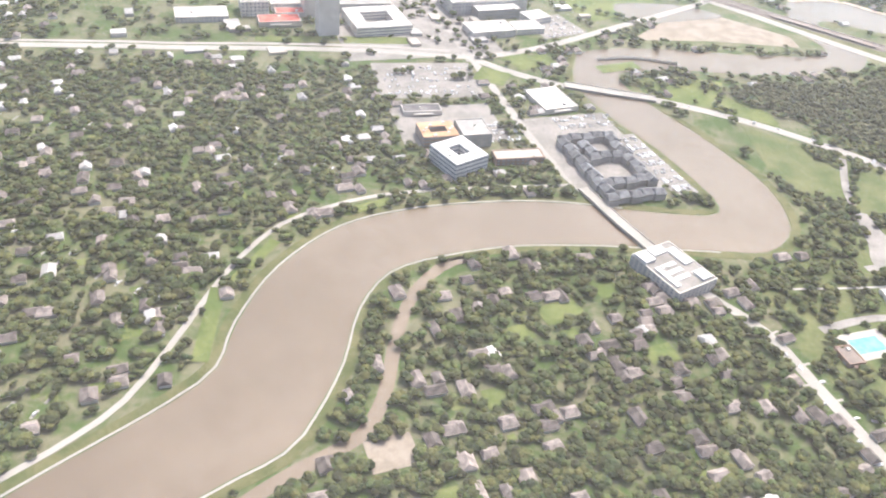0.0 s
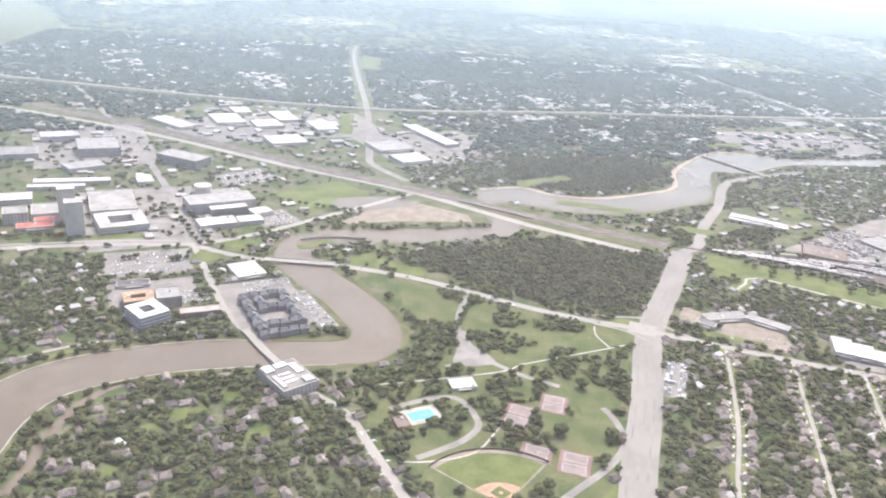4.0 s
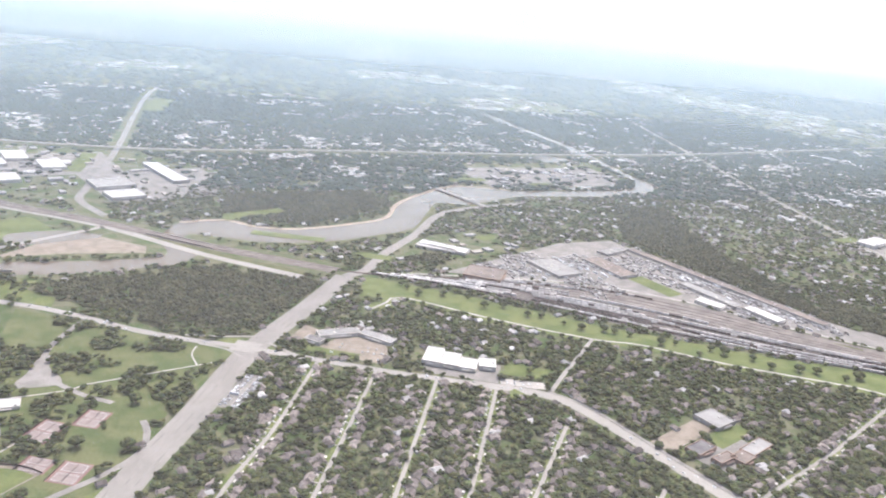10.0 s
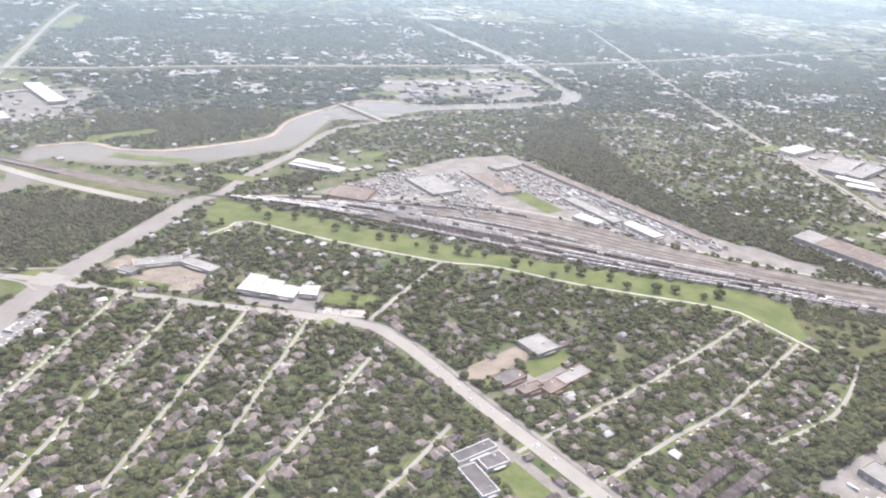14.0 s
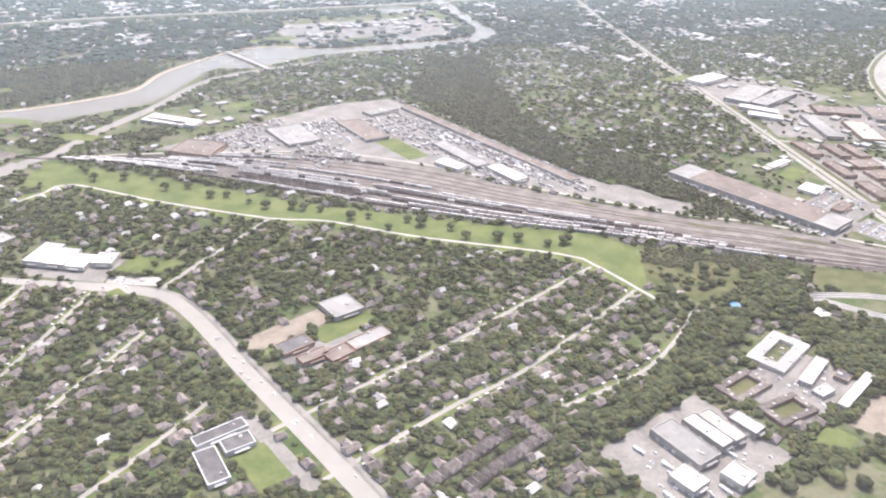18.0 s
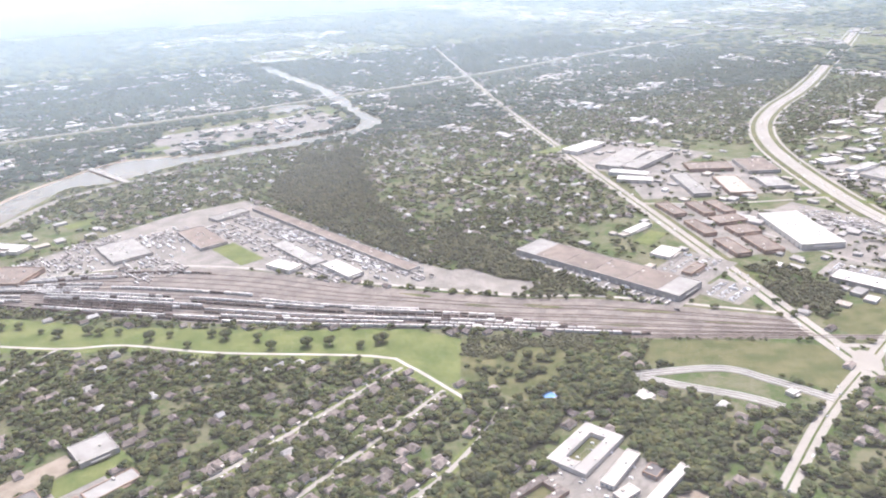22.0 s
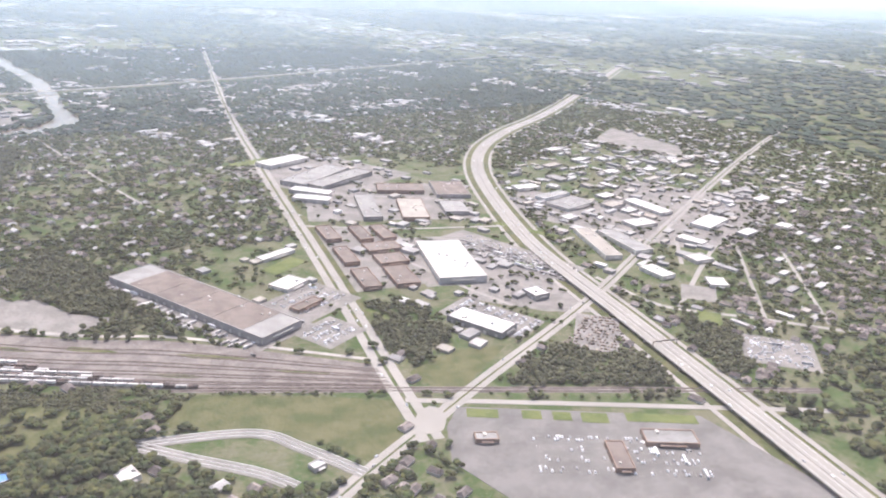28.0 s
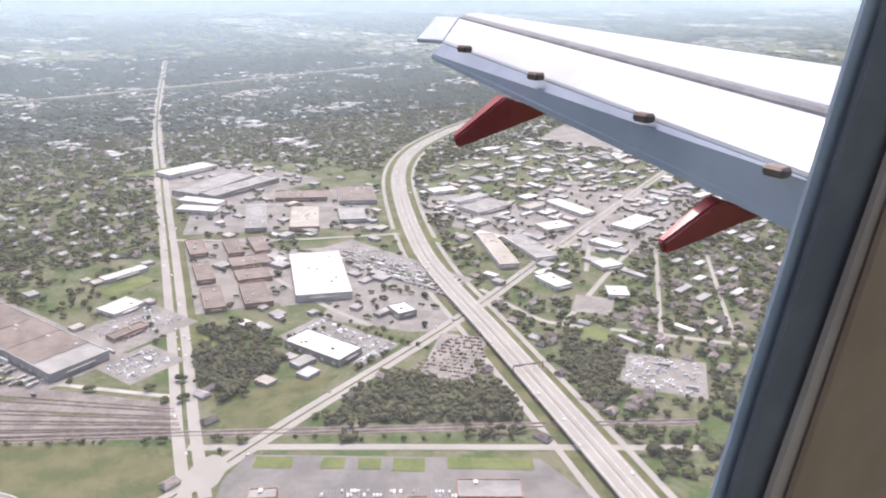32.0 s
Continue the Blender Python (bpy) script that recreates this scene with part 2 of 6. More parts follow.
def inside(points, grow=0.0):
    """The cells of the plan within a polygon: slices and a mask."""
    p = np.array(points)
    lo, hi = p.min(0) - grow, p.max(0) + grow
    i0, j0 = max(0, int((lo[0] - X0) / CELL)), max(0, int((lo[1] - Y0) / CELL))
    i1, j1 = min(NX, int((hi[0] - X0) / CELL) + 2), min(NY, int((hi[1] - Y0) / CELL) + 2)
    s = np.s_[i0:max(i0, i1), j0:max(j0, j1)]
    x, y = GX[s], GY[s]
    m = np.zeros(x.shape, bool)
    for (ax, ay), (bx, by) in zip(p, np.roll(p, -1, 0)):
        if ay != by:
            m ^= ((ay > y) != (by > y)) & (x < (bx - ax) * (y - ay) / (by - ay) + ax)
    return s, m


def take(points):
    s, m = inside(points)
    taken[s] |= m


def zone(points, kind):
    s, m = inside(points)
    kind_at[s][m] = kind


def sheet(name, points, material, z=0.02, thick=0.02, label="", category="", kind="structure", keep=True):
    """A flat area of the plan with a low edge."""
    bm = bmesh.new()
    top = [bm.verts.new((x, y, z)) for x, y in points]
    low = [bm.verts.new((x, y, z - thick)) for x, y in points]
    bm.faces.new(top)
    for i in range(len(top)):
        j = (i + 1) % len(top)
        bm.faces.new((top[i], low[i], low[j], top[j]))
    bmesh.ops.triangulate(bm, faces=bm.faces[:1])
    bmesh.ops.recalc_face_normals(bm, faces=bm.faces[:])
    ob = part(name, bm, material)
    if keep:
        take(points)
    return tagged(ob, label, category, kind=kind)


def band(points, width, offset=0.0):
    """The two sides of a strip along a line."""
    p = np.array(points)
    t = np.gradient(p, axis=0)
    t /= np.linalg.norm(t, axis=1)[:, None] + 1e-9
    nrm = np.stack([-t[:, 1], t[:, 0]], 1)
    return p + nrm * (offset + width / 2), p + nrm * (offset - width / 2)


def strip_mesh(name, points, width, z=0.03, thick=0.03, offset=0.0):
    a, b = band(points, width, offset)
    n = len(a)
    col = np.full((n, 1), z)
    v = np.vstack([np.hstack([a, col]), np.hstack([b, col]), np.hstack([a, col - thick]), np.hstack([b, col - thick])])
    f = []
    for i in range(n - 1):
        f += [(n + i, n + i + 1, i + 1, i), (i, i + 1, 2 * n + i + 1, 2 * n + i), (3 * n + i, 3 * n + i + 1, n + i + 1, n + i)]
    return mesh_of(name, v, f)


def road(name, points, width, material, z=0.04, label="", step=3.0, offset=0.0, keep=True, grow=0.5):
    line = curve(points, step)
    ob = part(name, strip_mesh(name, line, width, z, 0.04, offset), material)
    if keep:
        a, b = band(line, width + grow, offset)
        for i in range(len(a) - 1):
            take([a[i], a[i + 1], b[i + 1], b[i]])
    return tagged(ob, label, "road", kind="structure")


def at(x, y, turn=0.0, z=0.0):
    return pose(x, y, z, 0, 0, turn)


# ---- ground, haze sheets and distance ----
ground = part("ground", mesh_of("ground", [(-4800, -1500, 0), (4900, -1500, 0), (4900, 4900, 0), (-4800, 4900, 0)], [(0, 1, 2, 3)]), GROUND)
tagged(ground, "flat suburban ground of grass, earth and yards", "ground", kind="structure")
# Haze is put in as upright tinted sheets, bluer and mostly denser with distance.
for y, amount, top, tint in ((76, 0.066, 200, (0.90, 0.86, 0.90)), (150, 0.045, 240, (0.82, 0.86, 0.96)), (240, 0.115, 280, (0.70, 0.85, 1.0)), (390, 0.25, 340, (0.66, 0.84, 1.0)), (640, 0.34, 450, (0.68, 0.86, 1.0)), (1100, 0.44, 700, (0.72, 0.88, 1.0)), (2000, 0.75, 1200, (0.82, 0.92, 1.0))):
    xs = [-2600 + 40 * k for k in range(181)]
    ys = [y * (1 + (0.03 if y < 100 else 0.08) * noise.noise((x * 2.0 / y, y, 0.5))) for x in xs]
    # The nearest sheet, tinted pinkish, also stands for glare on the window.
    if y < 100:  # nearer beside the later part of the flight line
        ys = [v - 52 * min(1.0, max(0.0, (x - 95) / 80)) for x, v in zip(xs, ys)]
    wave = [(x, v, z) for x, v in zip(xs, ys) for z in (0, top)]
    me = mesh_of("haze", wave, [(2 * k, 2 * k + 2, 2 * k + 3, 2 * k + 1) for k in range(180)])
    tagged(part("haze", me, haze("haze_sheet", amount, top, tint)), "upright translucent sheet put in for distance haze", "haze", kind="structure")

# ---- water ----
LEFT_BANK = [(-60, 70), (-34, 98), (-20.4, 112.9), (-10.5, 123.3), (-6.7, 129), (-6.2, 136.5), (-3, 147.5), (4, 157.5), (14, 163.3), (27, 167), (37, 168.2),
             (47, 167.8), (60.5, 167.8), (63.4, 171), (61.8, 177), (57, 188), (50, 200), (45.5, 212.5), (47.7, 227.4), (57.1, 232.9), (66.8, 234.7), (80.1, 235.6),
             (97.2, 237.2), (110, 241.4), (108, 254), (109, 266), (113.6, 277), (128.6, 280.4), (138.8, 273), (154.3, 270), (175, 277), (192, 287), (203, 310), (224, 333.5),
             (240, 345), (264, 341), (285, 341), (335, 350), (351, 366), (353, 390), (356, 470), (351, 540), (345, 620)]
RIGHT_BANK = [(-46, 68), (-20, 97), (-4.7, 112), (2.4, 117.9), (4.9, 123), (7, 131), (8, 140.5), (11.5, 148.3), (18.8, 152.8), (29, 156.3), (40, 157.8), (50, 158.3),
              (60, 158.6), (67.5, 159.3), (72.3, 163.8), (74.2, 170), (73, 180.5), (66.5, 194.5), (59.5, 206), (55.5, 219), (71, 224), (87.1, 224.8), (104.5, 230),
              (115.7, 234.5), (120.8, 248.4), (115, 257), (118, 264), (131, 259), (145.3, 254.7), (163.7, 256.5), (183.6, 265), (198.8, 274), (212.6, 300), (221, 313),
              (235.5, 311.6), (266.8, 328), (314.6, 332), (350, 345), (362, 362), (361, 390), (366, 470), (361, 540), (356, 620)]
river = sheet("water", curve(LEFT_BANK, 2.5) + curve(RIGHT_BANK, 2.5)[::-1], WATER, 0.012, 0.01, "wide brown muddy river at high water", "river")
for name, line, off, width, material, label in (
        ("river_bank", LEFT_BANK[:19], 0.9, 1.5, ROUGH_GRASS, "grassy river bank"), ("river_bank", RIGHT_BANK[:20], -0.9, 1.5, ROUGH_GRASS, "grassy river bank"),
        ("river_bank", LEFT_BANK[26:36], 1.2, 2.0, BANK, "bare eroded sandy river bank"), ("river_bank", RIGHT_BANK[26:37], -1.5, 2.6, ROUGH_GRASS, "grassy river bank"),
        ("river_path", LEFT_BANK[:12], 0.3, 0.3, CONCRETE, "pale concrete path along the river"), ("river_path", RIGHT_BANK[:13], -0.3, 0.28, CONCRETE, "pale concrete path along the river")):
    road(name, line, width, material, 0.05 if "path" in name else 0.03, label, 2.5, off)
side = road("side_channel", [(-8, 104), (2, 113.8), (6, 117.1), (10.3, 120.7), (12.3, 126.4), (12.8, 132), (13.3, 137), (14.5, 142.7), (16.8, 147.7), (20, 151.3), (25, 153.4)], 1.7, WATER, 0.03, "narrow flooded muddy side channel", 2)
sheet("pond_water", curve([(300, 345), (322, 352), (336, 360), (330, 368), (312, 360)], 3, True), WATER, 0.03, 0.02, "flooded ground beside the river", "water")
sheet("pond_water", curve([(318, 415), (338, 420), (342, 428), (326, 436), (316, 428)], 3, True), WATER, 0.03, 0.02, "small bright flooded basin", "water")
sheet("pond_water", curve([(355, 640), (380, 645), (385, 660), (360, 668)], 3, True), WATER, 0.03, 0.02, "small bright flooded basin", "water")
sheet("pond_water", curve([(66, 251), (84, 257), (90, 261), (78, 266), (62, 262)], 3, True), WATER, 0.035, 0.02, "still pond beside a lawn", "water")

# ---- roads ----
AVENUE = [(24.5, 220.5), (33.6, 214.8), (45.2, 210.4), (59.7, 208.5), (76.8, 202.3), (90.3, 194.7), (102.9, 185.8), (115.3, 178.9), (129, 173), (145, 165), (161.8, 156.6),
          (180, 148.8), (195, 141.5), (201.5, 132.5), (210.3, 108.4), (220.6, 80.9), (232, 48)]
BRIDGE_ROAD = [(24.5, 220.5), (30, 202), (36.5, 182), (41.5, 172), (48.5, 158.5), (54.5, 149), (61, 141.5), (65, 130.5), (69, 118.5), (75.1, 98), (82, 66)]
BIG_ROAD = [(501, 629), (430, 374.7), (398, 243.7), (382.9, 179), (369.9, 124), (364.3, 101.4), (360.5, 84)]
DIAGONAL = [(322, 68), (342, 79), (362.7, 88.1), (379.4, 95.3), (423.7, 113.4), (482.6, 142.2), (577, 187), (700, 240)]
FREEWAY = [(850, 500), (644, 351.4), (574, 303), (530, 277), (496, 251), (471, 221), (450.3, 182.8), (432, 140.3), (421.4, 102.5), (413, 72), (405, 44), (397, 16), (389, -12)]
PATHWAY = [(165, 194), (171, 199), (176.9, 202.6), (197.9, 186), (222, 169.9), (234.7, 164.9), (253, 151.4), (281, 134.9), (286, 128.2), (291, 112)]
road("road", AVENUE[:12], 2.3, CONCRETE, 0.06, "pale concrete avenue through the suburb")
road("road", AVENUE[11:], 3.0, CONCRETE, 0.06, "wide pale concrete avenue with worn lanes", 3.0, 0.0, grow=2.4)
road("median", AVENUE[11:], 0.22, ASPHALT, 0.07, "narrow dark kerbed median of an avenue", 3.0, 1.7)
road("frontage_road", AVENUE[12:], 0.8, ASPHALT, 0.058, "grey side lane of an avenue", 3.0, 2.3)
road("road", BRIDGE_ROAD, 1.7, CONCRETE, 0.055, "pale concrete road leading to the river bridge")
road("road", [(-160, 190), (-56.7, 209.8), (-36.1, 213.2), (-14.5, 217.4), (5, 220.2), (24.5, 221.5), (39.9, 229.7), (57.3, 244.1), (73.3, 257.5), (89.3, 271.4)], 2.1, CONCRETE, 0.05, "pale road curving past offices")
road("road", [(-160, 192.2), (-56.7, 212), (-36.1, 215.4), (-14.5, 219.7), (5, 222.6), (20, 223.6)], 1.1, CONCRETE, 0.052, "second pale carriageway past offices")
road("road", [(24.5, 219), (18, 243), (2, 290), (-24, 352), (-60, 430)], 2.4, ASPHALT, 0.045, "tree-lined divided boulevard between offices")
road("road", [(-200, 440), (-65, 374), (-9, 343), (42.7, 306), (78.8, 283), (95, 271), (124, 244), (152, 223)], 3.2, CONCRETE, 0.05, "pale road beside the railway", 3.0, -3.2, grow=5)
road("verge", [(-65, 374), (-9, 343), (42.7, 306), (78.8, 283), (95, 271), (124, 244), (152, 223)], 3.0, ROUGH_GRASS, 0.045, "green strip between road and railway", 3.0, -0.3, grow=3)
road("road", [(-300, 500), (-54, 430), (82, 404), (187, 418), (337, 436), (456, 462), (578, 500), (900, 600)], 3.2, ASPHALT, 1.1, "distant grey elevated freeway across the suburb", grow=7)
road("road", [(120, 900), (96, 700), (84.5, 590), (81.9, 404), (77.8, 327), (77.5, 306), (88, 285)], 3.0, ASPHALT, 0.05, "straight distant avenue with a green verge", grow=7)
road("channel_road", [(93, 84), (99, 99), (107.7, 120.4), (118.4, 142.3), (131, 170.3), (148, 196.6), (163, 221)], 6.2, CHANNEL, 0.05, "very wide silty concrete roadway", grow=0.6)
road("channel_road", [(163, 221), (171, 227), (181, 243.7), (198, 266), (213.4, 291), (229, 303), (264, 316)], 3.6, CHANNEL, 0.048, "silty concrete roadway beyond the railway")
for off in (-1.5, 0.2, 1.9):
    road("lane", [(93, 84), (99, 99), (107.7, 120.4), (118.4, 142.3), (131, 170.3), (148, 196.6), (163, 221)], 0.3, ASPHALT, 0.056, "dark worn strip along a wide roadway", 3.0, off)
for off in (-1.5, 1.5):
    road("verge", PATHWAY, 2.2, GRASS, 0.024, "mown strip beside a narrow track", 3.0, off, grow=-0.8)
road("road", PATHWAY, 0.8, PALE, 0.05, "narrow pale track along the meadow", grow=3.6)
road("road", [(196, 141.5), (204.6, 151.2), (213, 160), (222, 169.9)], 1.1, CONCRETE, 0.05, "short pale side street")
road("road", [(-40, 96), (-23.5, 112.8), (-18.7, 118.1), (-15.3, 123.3), (-12.9, 131.6), (-10.7, 141.3), (-8.5, 149), (-4.5, 157), (1.5, 162.2), (8, 166), (17, 169), (28, 171.3), (41, 174)], 0.8, CONCRETE, 0.05, "pale road following the river bank")
STREETS = [[(210.5, 94), (247.7, 109.8), (253, 112.3), (284.8, 127.7)], [(217, 82), (240.7, 92.3), (256, 98), (288.8, 116.2)], [(256.6, 86.5), (274, 91), (286, 98), (296, 106.3)],
           [(146, 163), (133.7, 135.4), (123.6, 117), (116.2, 99.7), (107, 78)], [(158.7, 157), (145.5, 127.9), (132.5, 100.4), (122, 78)], [(172.3, 152), (149.4, 104.7), (138, 82)],
           [(184.9, 146), (166.5, 110.5), (150, 80)], [(194, 128), (174.9, 103.1), (157, 80)], [(203, 104), (190, 92), (172, 78)]]
for s in STREETS:
    road("street", s, 0.85, CONCRETE, 0.045, "narrow pale concrete residential street", grow=0.6)
    for off in (-0.85, 0.85):
        road("verge", s, 0.7, GRASS, 0.03, "mown green front lawns along a residential street", 3.0, off, grow=-0.3)
for s in ([(72, 128), (75.7, 129.7), (81, 132.7), (84.4, 137.2), (82.9, 144.2), (79.9, 146), (74.8, 144.9), (69, 142.5)], [(76, 105), (85.9, 110.8), (95.4, 117.8), (104.1, 124.2), (109.2, 130.2), (110.1, 137), (109.1, 141.3)],
          [(92, 190.2), (87.6, 177.2), (87.1, 164.9), (90, 159.8), (81.6, 156.9)], [(90, 160), (97, 153), (103, 149)]):
    road("park_road", s, 1.3, ASPHALT, 0.045, "grey curving park road", 1.5)
for s in ([(97.2, 157.5), (119.2, 164.1), (123, 165.3)], [(119.2, 164.1), (118, 170), (119.1, 174.2)], [(66, 150.5), (80, 152.5), (93, 155), (97.2, 157.5)], [(69, 127.3), (74, 127), (82, 129), (88, 136)]):
    road("park_path", s, 0.4, PALE, 0.047, "pale narrow park path", 1.5)
for off in (-1.2, 1.2):
    road("road", BIG_ROAD, 1.7, CONCRETE, 0.06, "wide pale carriageway running far into the haze", 6, off)
road("median", BIG_ROAD[:5], 0.7, ROUGH_GRASS, 0.05, "grassy median of a wide road", 6)
road("verge", BIG_ROAD[2:5], 1.4, ROUGH_GRASS, 0.04, "grassy verge beside a wide road", 5, 2.9)
for off in (-0.8, 0.8):
    road("road", DIAGONAL, 1.2, CONCRETE, 0.058, "pale divided road crossing the junction", 5, off)
road("median", DIAGONAL[2:6], 0.35, ROUGH_GRASS, 0.05, "narrow grassy median", 5)
def freeway_rise(y):
    """The height that the freeway gains on its way over the road and the railway."""
    k = min(1.0, max(0.0, (152 - y) / 26))
    return 0.72 * k * k * (3 - 2 * k)


def lift(ob, floor):
    for v in ob.data.vertices:
        k = freeway_rise(v.co.y)
        v.co.z += k if v.co.z > floor + 0.03 else k * 0.8
    return ob


for off in (-1.3, 1.3):
    lift(road("freeway", FREEWAY, 2.2, CONCRETE, 0.16, "broad pale concrete freeway carriageway", 5, off), 0.12)
lift(road("median", FREEWAY, 0.3, CONCRETE, 0.2, "concrete freeway median barrier", 5), 0.15)
for off in (-2.0, -0.65, 0.65, 2.0):
    lift(road("lane_line", FREEWAY[5:], 0.06, LINE, 0.168, "thin white lane line of the freeway", 5, off, keep=False), 0.12)
for x, y in ((424.6, 116), (421.4, 103.5), (418.2, 91), (415, 79.5), (411.4, 66)):
    pier = part("freeway_pier", box(4.4, 0.4, 0.62, 0.0, 0.03), CONCRETE, m=at(x, y, -15))
    tagged(pier, "concrete pier under the raised freeway", "pier", kind="structure")
for off in (-3.3, 3.3):
    road("verge", FREEWAY, 1.7, ROUGH_GRASS, 0.04, "dark green freeway verge", 5, off)
for off in (-4.8, 4.8):
    road("frontage_road", FREEWAY, 1.1, CONCRETE, 0.05, "pale frontage road beside the freeway", 5, off)
for s, w in (([(363, 96), (377.8, 87), (401.5, 72), (425, 57)], 1.4), ([(385.5, 188.4), (408.2, 174.8), (439, 163)], 1.2), ([(433, 122), (433.2, 105.4), (436.2, 98.8), (447.4, 87.5), (460, 73)], 1.3),
             ([(437, 99.8), (481.5, 123.8), (530, 144)], 1.2), ([(447.4, 84.7), (486.4, 120.8)], 0.9), ([(459.2, 77.4), (494, 111.4)], 0.9), ([(335, 345), (340, 324), (351.8, 234.3), (361, 204)], 1.0),
             ([(398, 150), (401, 130), (404, 118)], 1.2), ([(400, 215), (420, 205), (440, 192)], 1.0), ([(460, 118), (492, 150), (520, 190)], 1.1)):
    road("street", s, w, CONCRETE, 0.046, "pale concrete side street")

sheet("dirt_field", [(141.6, 178), (146.2, 185), (149.2, 181.5), (144.6, 173.5)], DIRT, 0.06, 0.03, "rubble-strewn cleared lot beside shops", "clearing")
for s in ([(116, 181), (124, 179.4), (133, 178.6)], [(119.5, 175.6), (125.5, 172.2), (129, 167.5)], [(136, 174.5), (139, 170.5), (142.5, 166.6)]):
    road("slip_road", s, 0.7, CONCRETE, 0.063, "narrow pale slip road at a crossing", 1.5)
sheet("lawn", [(126.2, 174.6), (123.6, 178.4), (129, 177.8), (130.4, 176.6)], GRASS, 0.055, 0.02, "green traffic island at a crossing", "lawn")
sheet("lawn", [(135.4, 172.6), (139.2, 168.8), (140.8, 167.4), (136.2, 169.2)], GRASS, 0.055, 0.02, "green traffic island at a crossing", "lawn")
sheet("car_park", curve([(83.6, 157.6), (91.6, 157.8), (91.8, 161), (88.9, 166), (88.4, 172), (86.2, 171), (85.0, 164)], 1.5, True), ASPHALT, 0.052, 0.03, "grey parking place in the park", "yard")
sheet("lawn", [(191.4, 158.2), (203.2, 152.8), (200, 149.9), (189.8, 153.6)], GRASS, 0.07, 0.03, "green playing field beside a school", "lawn")
sheet("junction", curve([(360.5, 86), (363.5, 85.5), (366.5, 89.5), (365.5, 92.5), (362, 91), (360, 88)], 1, True), CONCRETE, 0.068, 0.05, "pale worn concrete of a road junction", "road")

gantry = empty("sign_gantry", at(417.5, 87.5, -16, freeway_rise(87.5)), "steel sign gantry spanning the freeway", "gantry")
for x in (-2.7, 2.7):
    part("post", box(0.12, 0.12, 1.15, 0.0, 0.01), STEEL, gantry, m=at(x, 0))
part("beam", box(5.5, 0.14, 0.2, 1.0, 0.02), STEEL, gantry)
for x in (-1.4, 1.3):
    part("sign", box(1.1, 0.05, 0.4, 0.9, 0.01), GREY_WALL, gantry, "blank grey back of a road sign", at(x, -0.1))

# ---- lawns, lots and yards ----
def quad(x, y, w, d, turn):
    c, s = math.cos(radians(turn)), math.sin(radians(turn))
    return [(x + c * a * w - s * b * d, y + s * a * w + c * b * d) for a, b in ((-0.5, -0.5), (0.5, -0.5), (0.5, 0.5), (-0.5, 0.5))]


sheet("meadow", [(164, 204), (169, 221), (191.4, 207), (231.6, 176.5), (269, 154.5), (292.6, 142), (300, 133), (292, 116), (286, 128), (281, 134.5), (253, 151), (234.7, 164.5), (222, 169.5), (198, 185.6), (177, 202)],
      GRASS, 0.02, 0.02, "long mown green meadow beside the rail yard", "meadow")
sheet("lawn", quad(59.7, 265.7, 27, 23, 33), GRASS, 0.02, 0.02, "broad green lawn near the offices", "lawn")
sheet("field", [(62, 239), (84, 243), (104, 243.5), (104, 250), (88, 261), (72, 252)], DIRT, 0.02, 0.02, "bare brownish field in the river bend", "field")
sheet("park_lawn", [(76, 200), (90, 192), (103, 183.5), (128, 171), (122, 160), (113, 142), (104, 122), (97, 106), (84, 106), (70, 124), (64, 140), (63, 152), (76, 160), (78, 172), (76, 184)],
      surface("park_grass", (0.075, 0.105, 0.03), (0.13, 0.14, 0.055), 6, bump=0.3), 0.015, 0.015, "green park lawn with scattered trees", "lawn", keep=False)
sheet("lawn", [(100, 99), (97, 104), (108, 121.5), (113, 131), (104, 120), (90, 108), (82, 100)], GRASS, 0.022, 0.02, "mown lawn beside the wide roadway", "lawn")
sheet("lawn", [(326, 108), (333.8, 114.5), (350, 105), (362, 96.5), (358, 88), (350, 83), (345.3, 92.7), (336, 100)], ROUGH_GRASS, 0.02, 0.02, "rough grassy field beside the junction", "field")
sheet("lawn", [(368.6, 104), (380, 107), (391, 104), (376, 95.5), (370, 94.5)], ROUGH_GRASS, 0.02, 0.02, "green field at the junction", "lawn")
layer_lawn = 0.105
for q in (quad(4.5, 225.8, 15, 3.6, 10), quad(-14, 222.5, 14, 3.0, 9), quad(28.4, 212.6, 6.5, 6.5, -20), quad(37.5, 221.5, 10, 6, 26), quad(31, 256, 5, 4, 20)):
    sheet("lawn", q, GRASS, 0.078, 0.02, "clipped green lawn before offices", "lawn")
sheet("lawn", [(60.5, 209), (72, 206.5), (84, 200.5), (84, 206.5), (76, 213), (78, 219.5), (70, 220.5), (58.5, 218)], GRASS, 0.02, 0.02, "grassy river bank below the woodland", "lawn", keep=False)
